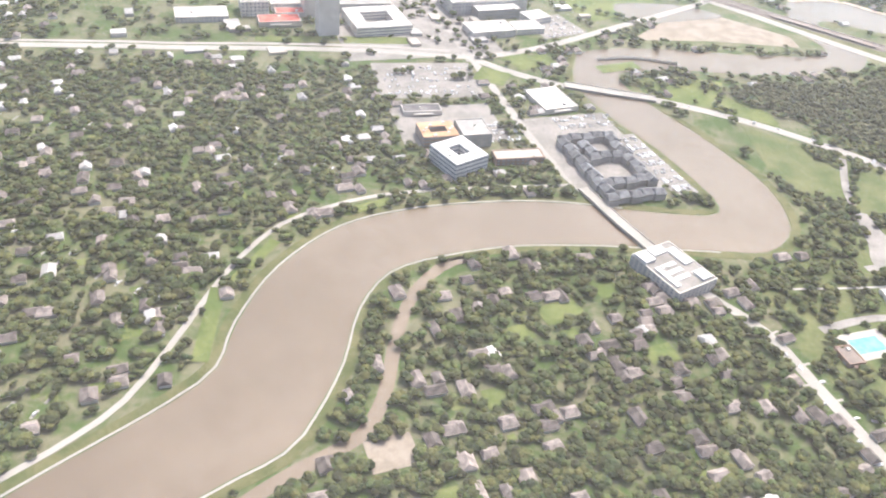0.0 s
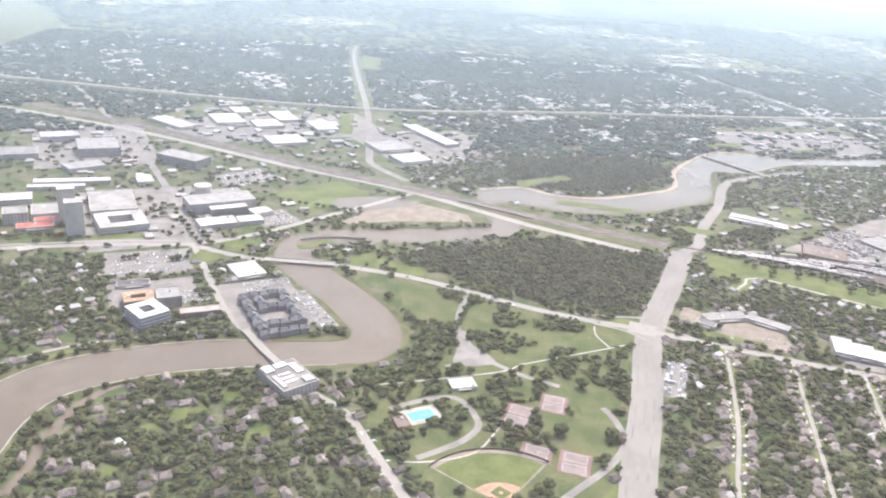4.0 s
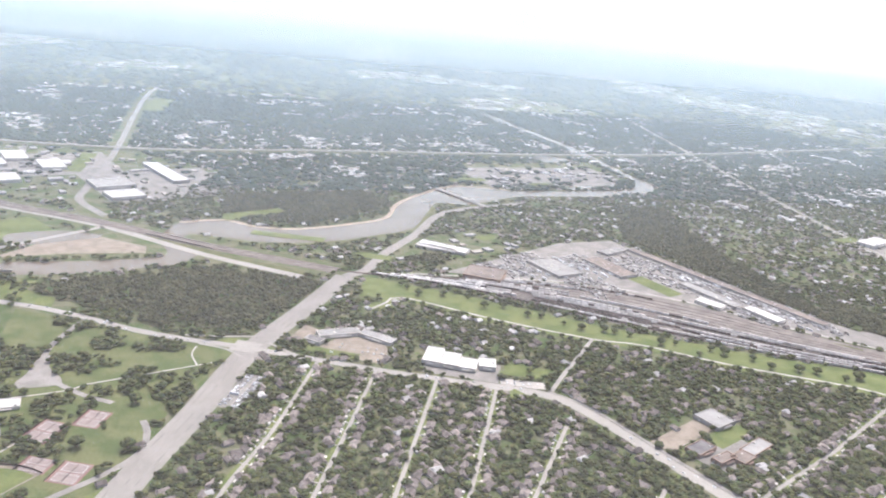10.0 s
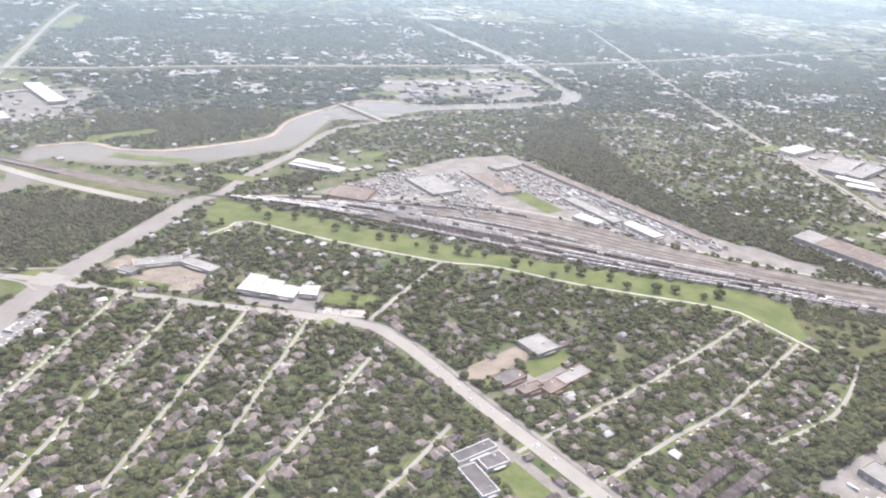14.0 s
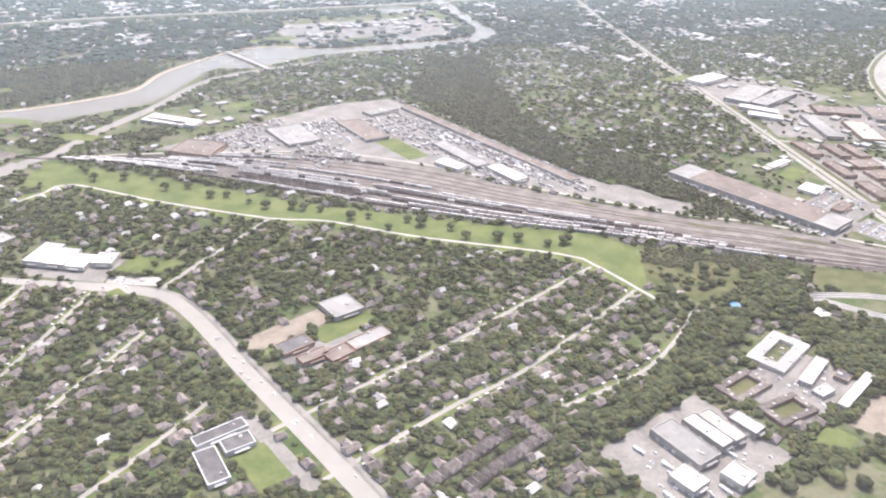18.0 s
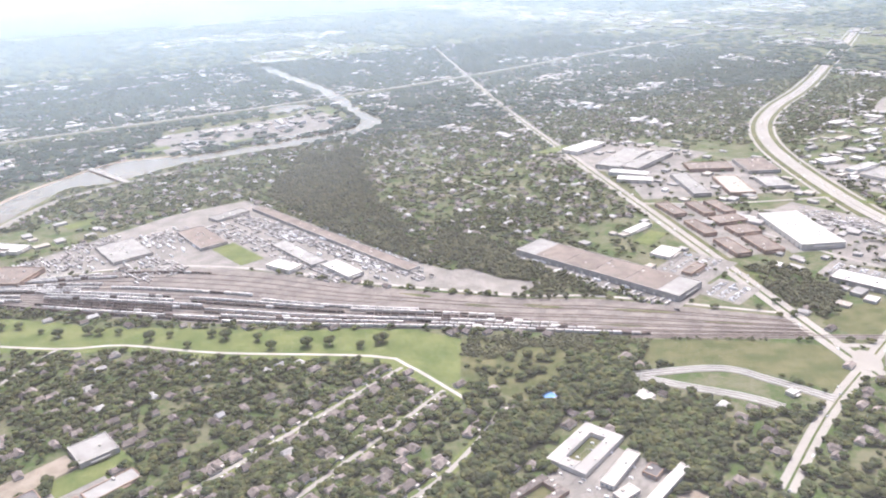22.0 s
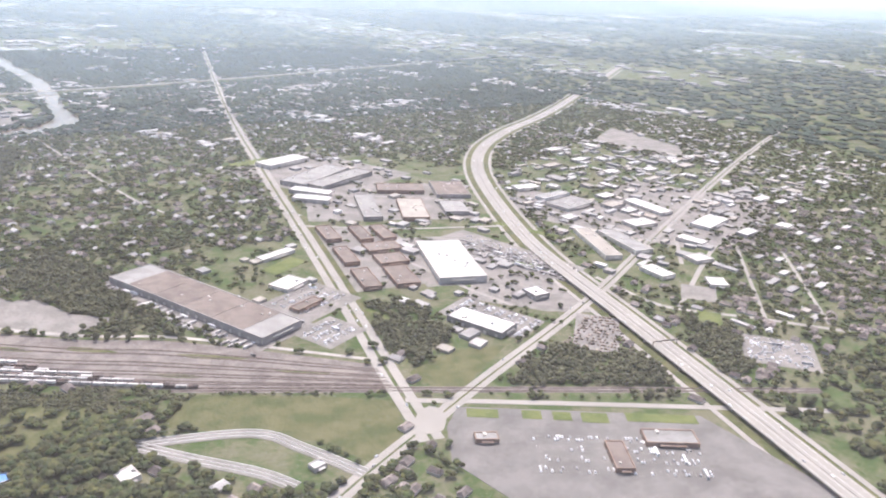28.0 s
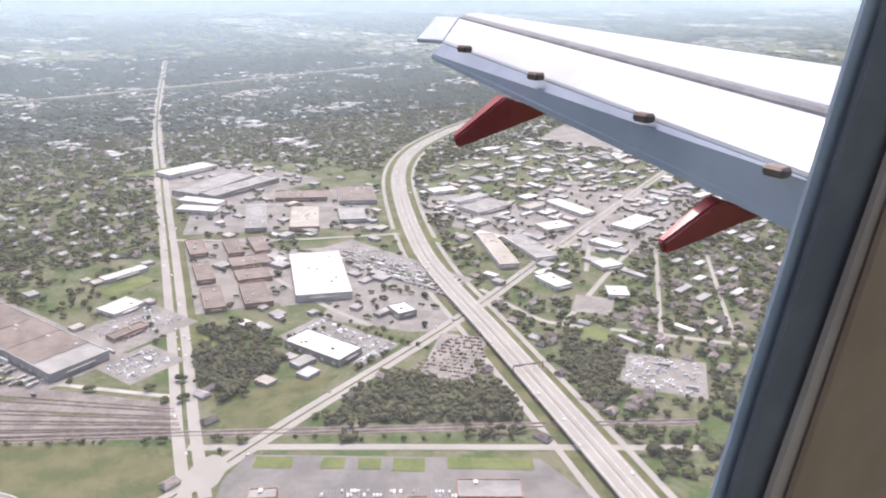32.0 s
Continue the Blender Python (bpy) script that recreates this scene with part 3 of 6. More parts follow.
for q in (quad(34.2, 142.5, 6, 3.6, 26), quad(28.5, 138, 3.6, 2.8, 26), quad(41, 148, 3.6, 3.6, 26), quad(35, 138.2, 2.2, 2.2, 26), quad(-9.4, 136, 2.0, 13, 4), quad(-6.4, 148.5, 1.6, 10, -22), quad(7.5, 163.2, 8, 1.8, 32), quad(19, 113, 4, 3, 20), quad(46, 136, 4, 3, 20), quad(25, 127, 3, 3, 20), quad(228.6, 119.4, 12.4, 4.9, 22), quad(369.8, 162, 11, 5, 27), quad(371.8, 86.3, 5.2, 2.6, -34), quad(378.6, 81.9, 3.2, 2.6, -34), quad(382.7, 79.1, 3.1, 2.6, -34), quad(387.1, 76, 4.4, 3, -34),
          quad(396.7, 70.3, 11.8, 2.6, -34), quad(438, 92.5, 7, 5, 40), quad(266, 208.5, 7, 18, 18), quad(209.3, 86.8, 5.2, 9.6, 20), quad(376, 127, 1.4, 8, 14), quad(193, 151.6, 10, 2, -20), quad(188, 142.6, 4, 3.4, 28),
          quad(150, 168, 14, 3, -28), quad(35, 222, 6, 5, 30), quad(56, 222.5, 10, 3.5, 25), quad(425, 132, 2.2, 16, 25), quad(441, 158, 2.5, 20, 24), quad(470, 196, 8, 8, 20), quad(400, 262, 16, 6, 15), quad(140, 290, 26, 8, 24),
          quad(250, 360, 22, 7, 16), quad(290, 355, 14, 6, 12), quad(70, 372, 7, 40, -4), quad(95, 560, 14, 60, -6), quad(150, 262, 26, 5, -20), quad(176, 240, 12, 5, -25), quad(225, 262, 9, 6, 20)):
    layer_lawn += 0.0004
    sheet("lawn", q, GRASS, layer_lawn, 0.02, "mown green lawn", "lawn")
sheet("car_park", [(369.5, 90.0), (403.2, 67.6), (404, 40), (366, 46), (360, 78), (364.5, 86)], GREY_LOT, 0.062, 0.03, "vast worn grey lot with green verges", "yard")
sheet("yard", [(552, 244), (585, 264), (582, 220), (566, 203)], LOT, 0.05, 0.03, "pale truck yard beyond the freeway", "yard")
sheet("crossing", quad(130.3, 172.8, 6.4, 6.0, -27), CONCRETE, 0.075, 0.05, "pale concrete crossing on the wide roadway", "road")
sheet("yard", [(397, 126), (412, 141), (431, 130), (421, 105), (409, 112)], LOT, 0.013, 0.008, "pale paving among small works", "yard", keep=False)
sheet("dirt_field", quad(13.6, 118.6, 5.2, 4.2, 20), DIRT, 0.1, 0.03, "bare sandy clearing among trees", "clearing")
sheet("scrub", [(289.5, 138.6), (318.6, 122.6), (325.3, 115.0), (322.0, 106.1), (310.0, 102.4), (299.0, 107.7), (294.4, 118.2), (289.1, 127.3)], ROUGH_GRASS, 0.016, 0.012, "rough olive scrub between meadow and junction", "scrub", keep=False)
sheet("dirt_clearing", curve([(312, 167), (317, 167), (321, 159), (325, 150), (321, 148), (315, 154)], 2, True), LOT, 0.05, 0.03, "bare pale clearing beside the freight yard", "clearing")
layer = 0.008
for q, label in ((quad(15.2, 208.5, 20.4, 15.5, 12), "large pale shopping centre car park"), (quad(19.5, 191, 19, 14, 16), "pale yard among apartment blocks"), (quad(45, 185.5, 17, 26, 19), "grey apartment car park"), (quad(55.2, 183, 4.5, 20, 22), "crowded pale car park"),
                 (quad(128.3, 151, 15.5, 5, 62), "crowded car dealer's yard"), ([(145.8, 169.5), (149.5, 173), (153, 176), (158.5, 176), (164.5, 170.5), (163.6, 165), (160.5, 160.6)], "pinkish dirt-strewn strip mall car park"), (quad(191.9, 147.2, 10.6, 3.4, -20), "pale fenced school court"), (quad(180, 156.5, 18, 10, -25), "pale school yard"),
                 (quad(218.1, 121, 16.9, 5, 24), "bare pale dirt lot beside a school"), (quad(224, 113, 16, 8, 22), "grey school yard"), (quad(212.2, 89, 2.6, 20, 21), "long pale parking strip"), (quad(271, 71, 24, 18, 18), "pale industrial truck yard"),
                 (quad(298.5, 81, 20, 14, 24), "pale campus yard"), (quad(346, 149.5, 15.5, 50, 22), "pale loading yard round a warehouse"), (quad(366, 140, 18, 14, 22), "busy workshop yard"), (quad(363.5, 125, 11, 10, 22), "pale car park beside the tracks"),
                 (quad(396, 115.5, 11, 20, 22), "dark car park round a warehouse"), (quad(410.7, 99.2, 17, 9, 44), "cluttered storage yard of pipes"), (quad(447.7, 103, 9, 8, 40), "pale cracked car park"),
                 (quad(392, 160, 24, 44, -10), "pale paving of a business park"), (quad(409, 148, 22, 34, -19), "pale paving round a white warehouse"), (quad(424, 145, 12, 40, 15), "crowded industrial yard"), (quad(420, 200, 50, 40, -22), "pale industrial paving"),
                 (quad(470, 160, 30, 60, 28), "pale industrial paving beyond the freeway"), (quad(437, 75, 13, 14, 40), "littered salvage yard"), (quad(8, 243, 34, 50, 18), "grey paving among offices"), (quad(33, 283, 20, 15, 40), "large grey office car park"), (quad(44, 243, 12, 12, 30), "grey office car park"),
                 (quad(40, 360, 90, 44, 18), "pale industrial paving"), (quad(105, 335, 54, 50, 22), "pale industrial paving"), (quad(-25, 320, 40, 60, 18), "grey paving among offices"), (quad(300, 375, 90, 44, 8), "pale refinery yard by the river"), (quad(415, 240, 44, 50, 24), "pale industrial paving"),
                 (quad(500, 150, 60, 50, 30), "pale industrial paving beyond the freeway")):
    layer += 0.0012
    sheet("car_park" if "car park" in label else "yard", q, DIRT if "dirt" in label else PALE if "fenced" in label else LOT, layer + (0.0 if "paving" in label or "refinery" in label else 0.045), 0.008, label, "yard", keep="paving" not in label and "refinery" not in label)


# ---- buildings ----
def building(name, x, y, w, d, turn, h, roof, wall, label, category, windows=0):
    """A flat-roofed building: walls with a parapet, a sunken roof, roof units, doors or rows of windows."""
    rng = random.Random(int(x * 10 + y))
    thing = empty(name, at(x, y, turn), label, category)
    bm = bmesh.new()
    t, p = min(0.18, w * 0.06), 0.12
    ring = [[(a * (w / 2 - i), b * (d / 2 - i)) for a, b in ((-1, -1), (1, -1), (1, 1), (-1, 1))] for i in (0, t)]
    v = [[bm.verts.new((*q, z)) for q in r] for r, z in ((ring[0], 0), (ring[0], h + p), (ring[1], h + p), (ring[1], h - 0.02))]
    for lo, hi in zip(v, v[1:]):
        for i in range(4):
            bm.faces.new((lo[i], lo[(i + 1) % 4], hi[(i + 1) % 4], hi[i]))
    part("wall", bm, wall, thing)
    bm = box(w - 2 * t, d - 2 * t, 0.06, h - 0.06)
    part("roof", bm, roof, thing)
    for k in range(min(7, max(1, int(w * d / 22)))):
        u = rng.uniform(0.25, 0.6)
        part("roof_unit", box(u, u * rng.uniform(0.7, 1.5), rng.uniform(0.14, 0.3), h, 0.03), GREY_WALL if roof is WHITE else WALL, thing, m=at(rng.uniform(-0.36, 0.36) * w, rng.uniform(-0.36, 0.36) * d))
    if windows:
        floors = windows
        for face, (length, off, spin) in enumerate(((w, -d / 2, 0), (d, -w / 2, -90), (d, -w / 2, 90))):
            n = max(3, int(length / 0.8))
            me = bpy.data.meshes.new("window")
            bm = box(length / n * 0.55, 0.06, h / floors * 0.4, -h / floors * 0.2, 0.008)
            bm.to_mesh(me)
            bm.free()
            me.materials.append(GLASS)
            for i in range(n):
                for f in range(floors):
                    part("window", me, None, thing, m=pose(0, 0, 0, 0, 0, spin) @ pose((i + 0.5) / n * length - length / 2, off, (f + 0.55) * h / floors))
    elif windows is not None:
        n = max(2, int(d / 2.4))
        me = bpy.data.meshes.new("loading_door")
        bm = box(0.05, 0.6, h * 0.5, 0.02, 0.01)
        bm.to_mesh(me)
        bm.free()
        me.materials.append(GREY_WALL if wall is not GREY_WALL else WALL)
        for i in range(min(n, 16)):
            part("loading_door", me, None, thing, m=at(-w / 2, (i + 0.5) / n * d - d / 2))
        part("canopy", box(w * 0.5, 0.5, 0.06, h * 0.62, 0.01), wall, thing, m=at(0, -d / 2 - 0.25))
    take(quad(x, y, w + 1.0, d + 1.0, turn))
    return thing


building("grey_apartment", 23.6, 186.2, 5.2, 5.7, 16, 2.4, GREY_ROOF, GREY_WALL, "grey flat-roofed apartment building beside the white one", "building", 5)
building("shop_row", 14.5, 194.8, 7.2, 3.0, 14, 0.8, DARK_ROOF, WALL, "dark flat-roofed row of shops in a pale lot", "shop")
building("apartment_house", 31.2, 180.3, 8.6, 3.0, 14, 1.2, TAN_ROOF, BRICK_WALL, "brown apartment house with a tan roof", "apartment block", 2)
building("event_hall", 39.2, 203.0, 7.1, 8.6, 24, 1, WHITE, WALL, "low white-roofed hall beside the bridge road", "hall")
garage = building("parking_garage", 50.8, 151.5, 7.4, 9.4, 32, 1.9, LOT, WALL, "pale parking garage with a cluttered roof by the bridge", "garage", 4)
building("pool_house", 70.6, 137.6, 2.5, 3.2, 15, 0.6, BROWN_ROOF, BRICK_WALL, "small brown-roofed bathhouse beside the swimming pool", "pool house")
building("park_hall", 83.7, 150.0, 5.1, 3.7, 6, 0.6, WHITE, WALL, "small white-roofed hall in the green park", "hall")
building("strip_mall", 147.0, 174.6, 4.6, 3.0, -40, 0.8, DARK_ROOF, WALL, "short dark-roofed end of a strip mall", "shop")
building("strip_mall", 153.6, 178.0, 11.0, 3.6, 6, 0.9, GREY_ROOF, WALL, "long grey-roofed strip mall along a parking lot", "shop")
building("strip_mall", 163.0, 174.6, 10.0, 3.4, -44, 0.9, GREY_ROOF, WALL, "long grey-roofed strip mall along a parking lot", "shop")
for k, deep in enumerate((8.4, 7.2, 5.8)):
    c, q = math.cos(radians(-27)), math.sin(radians(-27))
    a, b = 4.45 * (k - 1), (deep - 8.4) / 2
    building("school_building", 178.3 + c * a - q * b, 160.3 + q * a + c * b, 4.4, deep, -27, 1.25 - 0.12 * k, WHITE, WALL, "white-roofed stepped block of a school along the avenue", "school")
building("school_wing", 186.4, 156.8, 4.2, 4.9, -19, 1.1, WHITE, WALL, "white-roofed school wing with pale walls", "school")
building("office_block", -2.5, 250.0, 12.4, 18.6, 17, 2, GREY_ROOF, WALL, "broad grey-roofed office block behind a square one", "office", 3)
building("glass_office", 27.6, 251.9, 19.6, 9.1, 22, 3, GREY_ROOF, WALL, "grey office building with bands of dark glass", "office", 4)
drum = part("drum", mesh_of("drum", [(2.6 * math.cos(k * math.pi / 12), 2.6 * math.sin(k * math.pi / 12), z) for z in (0, 3.6) for k in range(24)], [(k, (k + 1) % 24, 24 + (k + 1) % 24, 24 + k) for k in range(24)] + [tuple(range(24, 48))]), WALL, m=at(21.5, 262, 0))
tagged(drum, "round pale drum beside a glass office", "office")
building("glass_office_wing", 30.5, 246.8, 11, 5, 22, 2.2, OFF_WHITE, GREY_WALL, "lower glass wing in front of an office", "office", 3)
building("white_office_wing", 37.4, 239.2, 7, 5, 20, 1.2, WHITE, WALL, "low white-roofed office wing near the crossing", "office", 2)
building("white_office", 28.6, 235.6, 10.5, 6.2, 22, 1.5, WHITE, WALL, "low white-roofed office near the crossing", "office", 3)
building("office_block", -20.9, 310.2, 13.6, 15.9, 18, 3, GREY_ROOF, GREY_WALL, "grey multi-storey office block near the railway", "office", 3)
building("office_block", 10.5, 298.1, 8.3, 17.2, 58, 3, GREY_ROOF, GREY_WALL, "long grey office building beside a car park", "office", 3)
building("warehouse", -2.5, 356.5, 8.2, 20.7, 45, 1.3, WHITE, WALL, "long white-roofed warehouse beside the railway", "warehouse")
building("warehouse", 18.3, 367.5, 12.4, 17.5, 20, 1.3, WHITE, WALL, "white-roofed warehouse in an industrial district", "warehouse")
building("warehouse", 22.5, 386.0, 7.5, 11.4, 20, 1.3, WHITE, WALL, "white-roofed warehouse in an industrial district", "warehouse")
building("warehouse", 35.7, 361.3, 11.8, 12.1, 20, 1.3, WHITE, WALL, "white-roofed warehouse in an industrial district", "warehouse")
building("warehouse", 42.0, 377.5, 9.2, 17.8, 19, 1.3, WHITE, WALL, "white-roofed warehouse in an industrial district", "warehouse")
building("warehouse", 59.4, 361.6, 9.7, 16.8, 19, 1.3, WHITE, WALL, "white-roofed warehouse in an industrial district", "warehouse")
building("warehouse", 44.5, 334.0, 14.7, 12.7, 20, 1.3, WHITE, WALL, "broad white-roofed warehouse near the railway", "warehouse")
building("warehouse", 106.2, 353.1, 7.2, 36.9, 23, 1.3, WHITE, GREY_WALL, "very long white-roofed warehouse near the viaduct", "warehouse")
building("warehouse", 92.7, 312.6, 13.2, 11.6, 24, 1.3, WHITE, WALL, "bright white-roofed warehouse beside a green field", "warehouse")
building("warehouse", 86.2, 330.4, 15.4, 14.8, 22, 1.3, GREY_ROOF, WALL, "grey-roofed warehouse in an industrial district", "warehouse")
building("storage_shed", 203.3, 248.4, 5.8, 18.5, 51, 1, WHITE, WALL, "long white storage shed near the river", "shed")
building("store", 204.1, 95.5, 8.2, 2.4, 19, 0.8, DARK_ROOF, WHITE, "dark flat-roofed store with a white rim", "store")
building("store", 202.4, 88.7, 3.3, 7.4, 13, 0.8, DARK_ROOF, WHITE, "dark flat-roofed store with a white rim", "store")
building("store", 206.4, 92.6, 4.6, 3.1, 15, 0.8, DARK_ROOF, WHITE, "dark flat-roofed store with a white rim", "store")
building("school_hall", 229.2, 125.3, 6.4, 6.5, 19, 1, GREY_ROOF, GREY_WALL, "blue-grey school hall beside a lawn", "school")
building("school_block", 231.8, 114.1, 8.4, 3.4, 24, 0.45, GREY_ROOF, BRICK_WALL, "flat grey school block beside a lawn", "school")
building("school_block", 218.5, 115.2, 6.2, 3.6, 22, 0.8, DARK_ROOF, BRICK_WALL, "dark-roofed brick school block beside dirt", "school")
building("school_block", 221.1, 110.9, 5.5, 2.5, 19, 0.9, BROWN_ROOF, BRICK_WALL, "brown-roofed brick school block in a yard", "school")
building("school_block", 225.4, 110.5, 4.8, 3.4, 24, 0.9, BROWN_ROOF, BRICK_WALL, "brown-roofed brick school block in a yard", "school")
building("warehouse", 270.2, 72.8, 4.9, 9.5, 15, 1.2, GREY_ROOF, GREY_WALL, "large grey-roofed warehouse behind trees", "warehouse")
building("warehouse", 275.0, 73.8, 2.9, 7.7, 16, 1.4, WHITE, GREY_WALL, "long pale-roofed warehouse beside a grey one", "warehouse")
building("warehouse", 277.9, 74.2, 2.8, 7.5, 13, 1.4, TAN_ROOF, GREY_WALL, "long pale-roofed warehouse beside a grey one", "warehouse")
building("warehouse", 282.3, 73.7, 2.8, 4.9, 19, 1.2, WHITE, GREY_WALL, "small white-roofed warehouse on pale paving", "warehouse")
building("warehouse", 266.2, 66.1, 3.9, 4.3, 19, 1.2, WHITE, WALL, "white-roofed warehouse in a truck yard", "warehouse")
building("warehouse", 273.6, 64.7, 3.9, 3.6, 23, 1.2, TAN_ROOF, WALL, "cream-roofed warehouse in a truck yard", "warehouse")
building("shed", 319.1, 97.2, 2.7, 2.9, 12, 0.8, WHITE, WALL, "small white-roofed shed among trees", "shed")
building("house", 304.3, 105.0, 3.0, 2.5, 6, 0.5, BLUE, WALL, "small house under a bright blue tarpaulin", "house")
building("depot", 208.9, 220.1, 11.2, 12.4, 58, 1.3, BROWN_ROOF, BRICK_WALL, "broad brown-roofed depot beside the rail yard", "depot")
building("storage_shed", 200.2, 247.2, 3.2, 14.7, 55, 1, WHITE, WALL, "long white shed near the river bank", "shed")
building("freight_shed", 237.1, 226.6, 11, 17, 16, 0.8, GREY_ROOF, GREY_WALL, "large grey-roofed freight shed in the rail yard", "freight shed")
building("freight_shed", 258.6, 226.4, 8.1, 19.6, 14, 0.8, BROWN_ROOF, GREY_WALL, "brown-roofed freight shed in the rail yard", "freight shed")
building("freight_shed", 269.3, 244.4, 12, 5, 25, 0.8, GREY_ROOF, GREY_WALL, "grey-roofed freight shed at the yard's edge", "freight shed")
building("freight_shed", 291.7, 209.6, 3.9, 79.2, 19, 0.8, BROWN_ROOF, GREY_WALL, "very long narrow brown-roofed freight shed by woods", "freight shed")
building("freight_shed", 281.0, 199.2, 4.7, 22.8, 16, 0.8, GREY_ROOF, GREY_WALL, "long grey freight shed in the rail yard", "freight shed")
building("shed", 275.5, 191.3, 4.9, 8.6, 32, 1, WHITE, WALL, "white-roofed shed in the rail yard", "shed")
building("shed", 288.4, 181.4, 4.9, 12.4, 18, 1, WHITE, WALL, "white-roofed shed in the rail yard", "shed")
building("warehouse", 409.5, 256.1, 19.0, 7.6, 21, 1.5, WHITE, WALL, "long white-roofed warehouse beside the avenue", "warehouse")
building("warehouse", 411.7, 233.3, 27.6, 9.6, 32, 1.5, GREY_ROOF, GREY_WALL, "very large grey-roofed warehouse on pale paving", "warehouse")
building("warehouse", 417.2, 226.2, 27.3, 7.0, 25, 1.5, GREY_ROOF, GREY_WALL, "very large grey-roofed warehouse on pale paving", "warehouse")
building("workshop", 365.8, 150.5, 7.1, 5.4, 27, 0.8, WHITE, WALL, "white-roofed workshop among parked vehicles", "workshop")
building("workshop", 364.5, 138.2, 7.4, 2.7, 23, 0.8, BROWN_ROOF, BRICK_WALL, "brown-roofed workshop beside a parking lot", "workshop")
building("shed", 370.5, 168.9, 10.3, 2.8, 19, 0.8, WHITE, WALL, "long low pale shed beside a lawn", "shed")
building("warehouse", 392.0, 113.5, 6.1, 13.1, 22, 1.2, WHITE, GREY_WALL, "low white-roofed warehouse ringed by parked cars", "warehouse")
building("office", 412.1, 119.9, 4.1, 4.8, -1, 1.2, WHITE, GREY_WALL, "small white-roofed office with a dark front", "office")
building("diner", 367.8, 80.0, 3.7, 2.1, -28, 0.7, GREY_ROOF, BRICK_WALL, "small dark-roofed building in a large lot", "building")
building("store", 382.2, 65.9, 2.9, 7.1, -31, 0.8, BROWN_ROOF, BRICK_WALL, "brown-roofed store in a large lot", "store")
building("strip_mall", 392.8, 65.3, 8.4, 3.8, -33, 0.8, GREY_ROOF, BRICK_WALL, "dark-roofed strip mall beside a lawn", "shop")
building("office_shed", 388.9, 177.5, 4.2, 11.5, -10, 1, BROWN_ROOF, BRICK_WALL, "long brown-roofed office shed in a business park", "office")
building("office_shed", 396.6, 173.7, 3.7, 11.5, -11, 1, BROWN_ROOF, BRICK_WALL, "long brown-roofed office shed in a business park", "office")
building("office_shed", 402.4, 172.0, 3.7, 11.5, -9, 1, BROWN_ROOF, BRICK_WALL, "long brown-roofed office shed in a business park", "office")
building("office_shed", 396.4, 162.0, 8.9, 6.2, -9, 1, BROWN_ROOF, BRICK_WALL, "long brown-roofed office shed in a business park", "office")
building("office_shed", 385.3, 160.4, 3.8, 11.5, -11, 1, BROWN_ROOF, BRICK_WALL, "long brown-roofed office shed in a business park", "office")
building("office_shed", 394.0, 153.4, 7.3, 6.7, -10, 1, BROWN_ROOF, BRICK_WALL, "long brown-roofed office shed in a business park", "office")
building("office_shed", 382.4, 144.9, 4.2, 11.5, -12, 1, BROWN_ROOF, BRICK_WALL, "long brown-roofed office shed in a business park", "office")
building("office_shed", 390.6, 142.8, 5.6, 11.5, -13, 1, BROWN_ROOF, BRICK_WALL, "long brown-roofed office shed in a business park", "office")
building("warehouse", 406.3, 145.8, 11.5, 25.9, -20, 1.5, WHITE, WALL, "huge bright white-roofed warehouse on pale paving", "warehouse")
building("warehouse", 402.2, 216.3, 4.8, 13.5, 40, 1.2, WHITE, WALL, "white-roofed warehouse beside the avenue", "warehouse")
building("warehouse", 399.0, 208.9, 5.0, 11.5, 47, 1.2, WHITE, WALL, "white-roofed warehouse beside the avenue", "warehouse")
building("warehouse", 429.8, 208.3, 15.1, 8.8, -26, 1.2, BROWN_ROOF, BRICK_WALL, "long brown-roofed warehouse on pale paving", "warehouse")
building("warehouse", 444.2, 200.8, 11.0, 16.5, -24, 1.2, BROWN_ROOF, GREY_WALL, "large brown-roofed warehouse near the freeway", "warehouse")
building("warehouse", 410.3, 194.5, 5.6, 23.7, -21, 1.2, GREY_ROOF, GREY_WALL, "long grey-roofed warehouse on pale paving", "warehouse")
building("warehouse", 421.2, 186.8, 7.9, 19.7, -25, 1.2, TAN_ROOF, BRICK_WALL, "large tan-roofed warehouse on pale paving", "warehouse")
building("warehouse", 433.5, 182.9, 7.3, 11.7, -23, 1.2, GREY_ROOF, GREY_WALL, "grey-roofed warehouse near the freeway", "warehouse")
building("mall", 450.2, 138.9, 4.7, 22.5, -22, 1.2, TAN_ROOF, WALL, "long pale-roofed shopping building beside the freeway", "shop")
building("mall", 458.3, 136.5, 5.7, 17.8, -10, 1.2, GREY_ROOF, WALL, "grey-roofed shopping building beside the freeway", "shop")
building("store", 448.4, 116.2, 4.5, 7.7, -2, 1, WHITE, WALL, "white-roofed store beside the freeway", "store")
building("store", 455.9, 104.3, 4.5, 5.2, -36, 1, WHITE, WALL, "white-roofed store with a lot", "store")
building("warehouse", 491.5, 157.8, 5.4, 16.2, -1, 1, WHITE, WALL, "long white-roofed warehouse beyond the freeway", "warehouse")
building("warehouse", 476.8, 128.5, 4.1, 7.8, 14, 1, WHITE, WALL, "white-roofed warehouse beyond the freeway", "warehouse")
building("warehouse", 496.3, 137.5, 14.0, 6.5, 15, 1, WHITE, WALL, "broad white-roofed warehouse beyond the freeway", "warehouse")

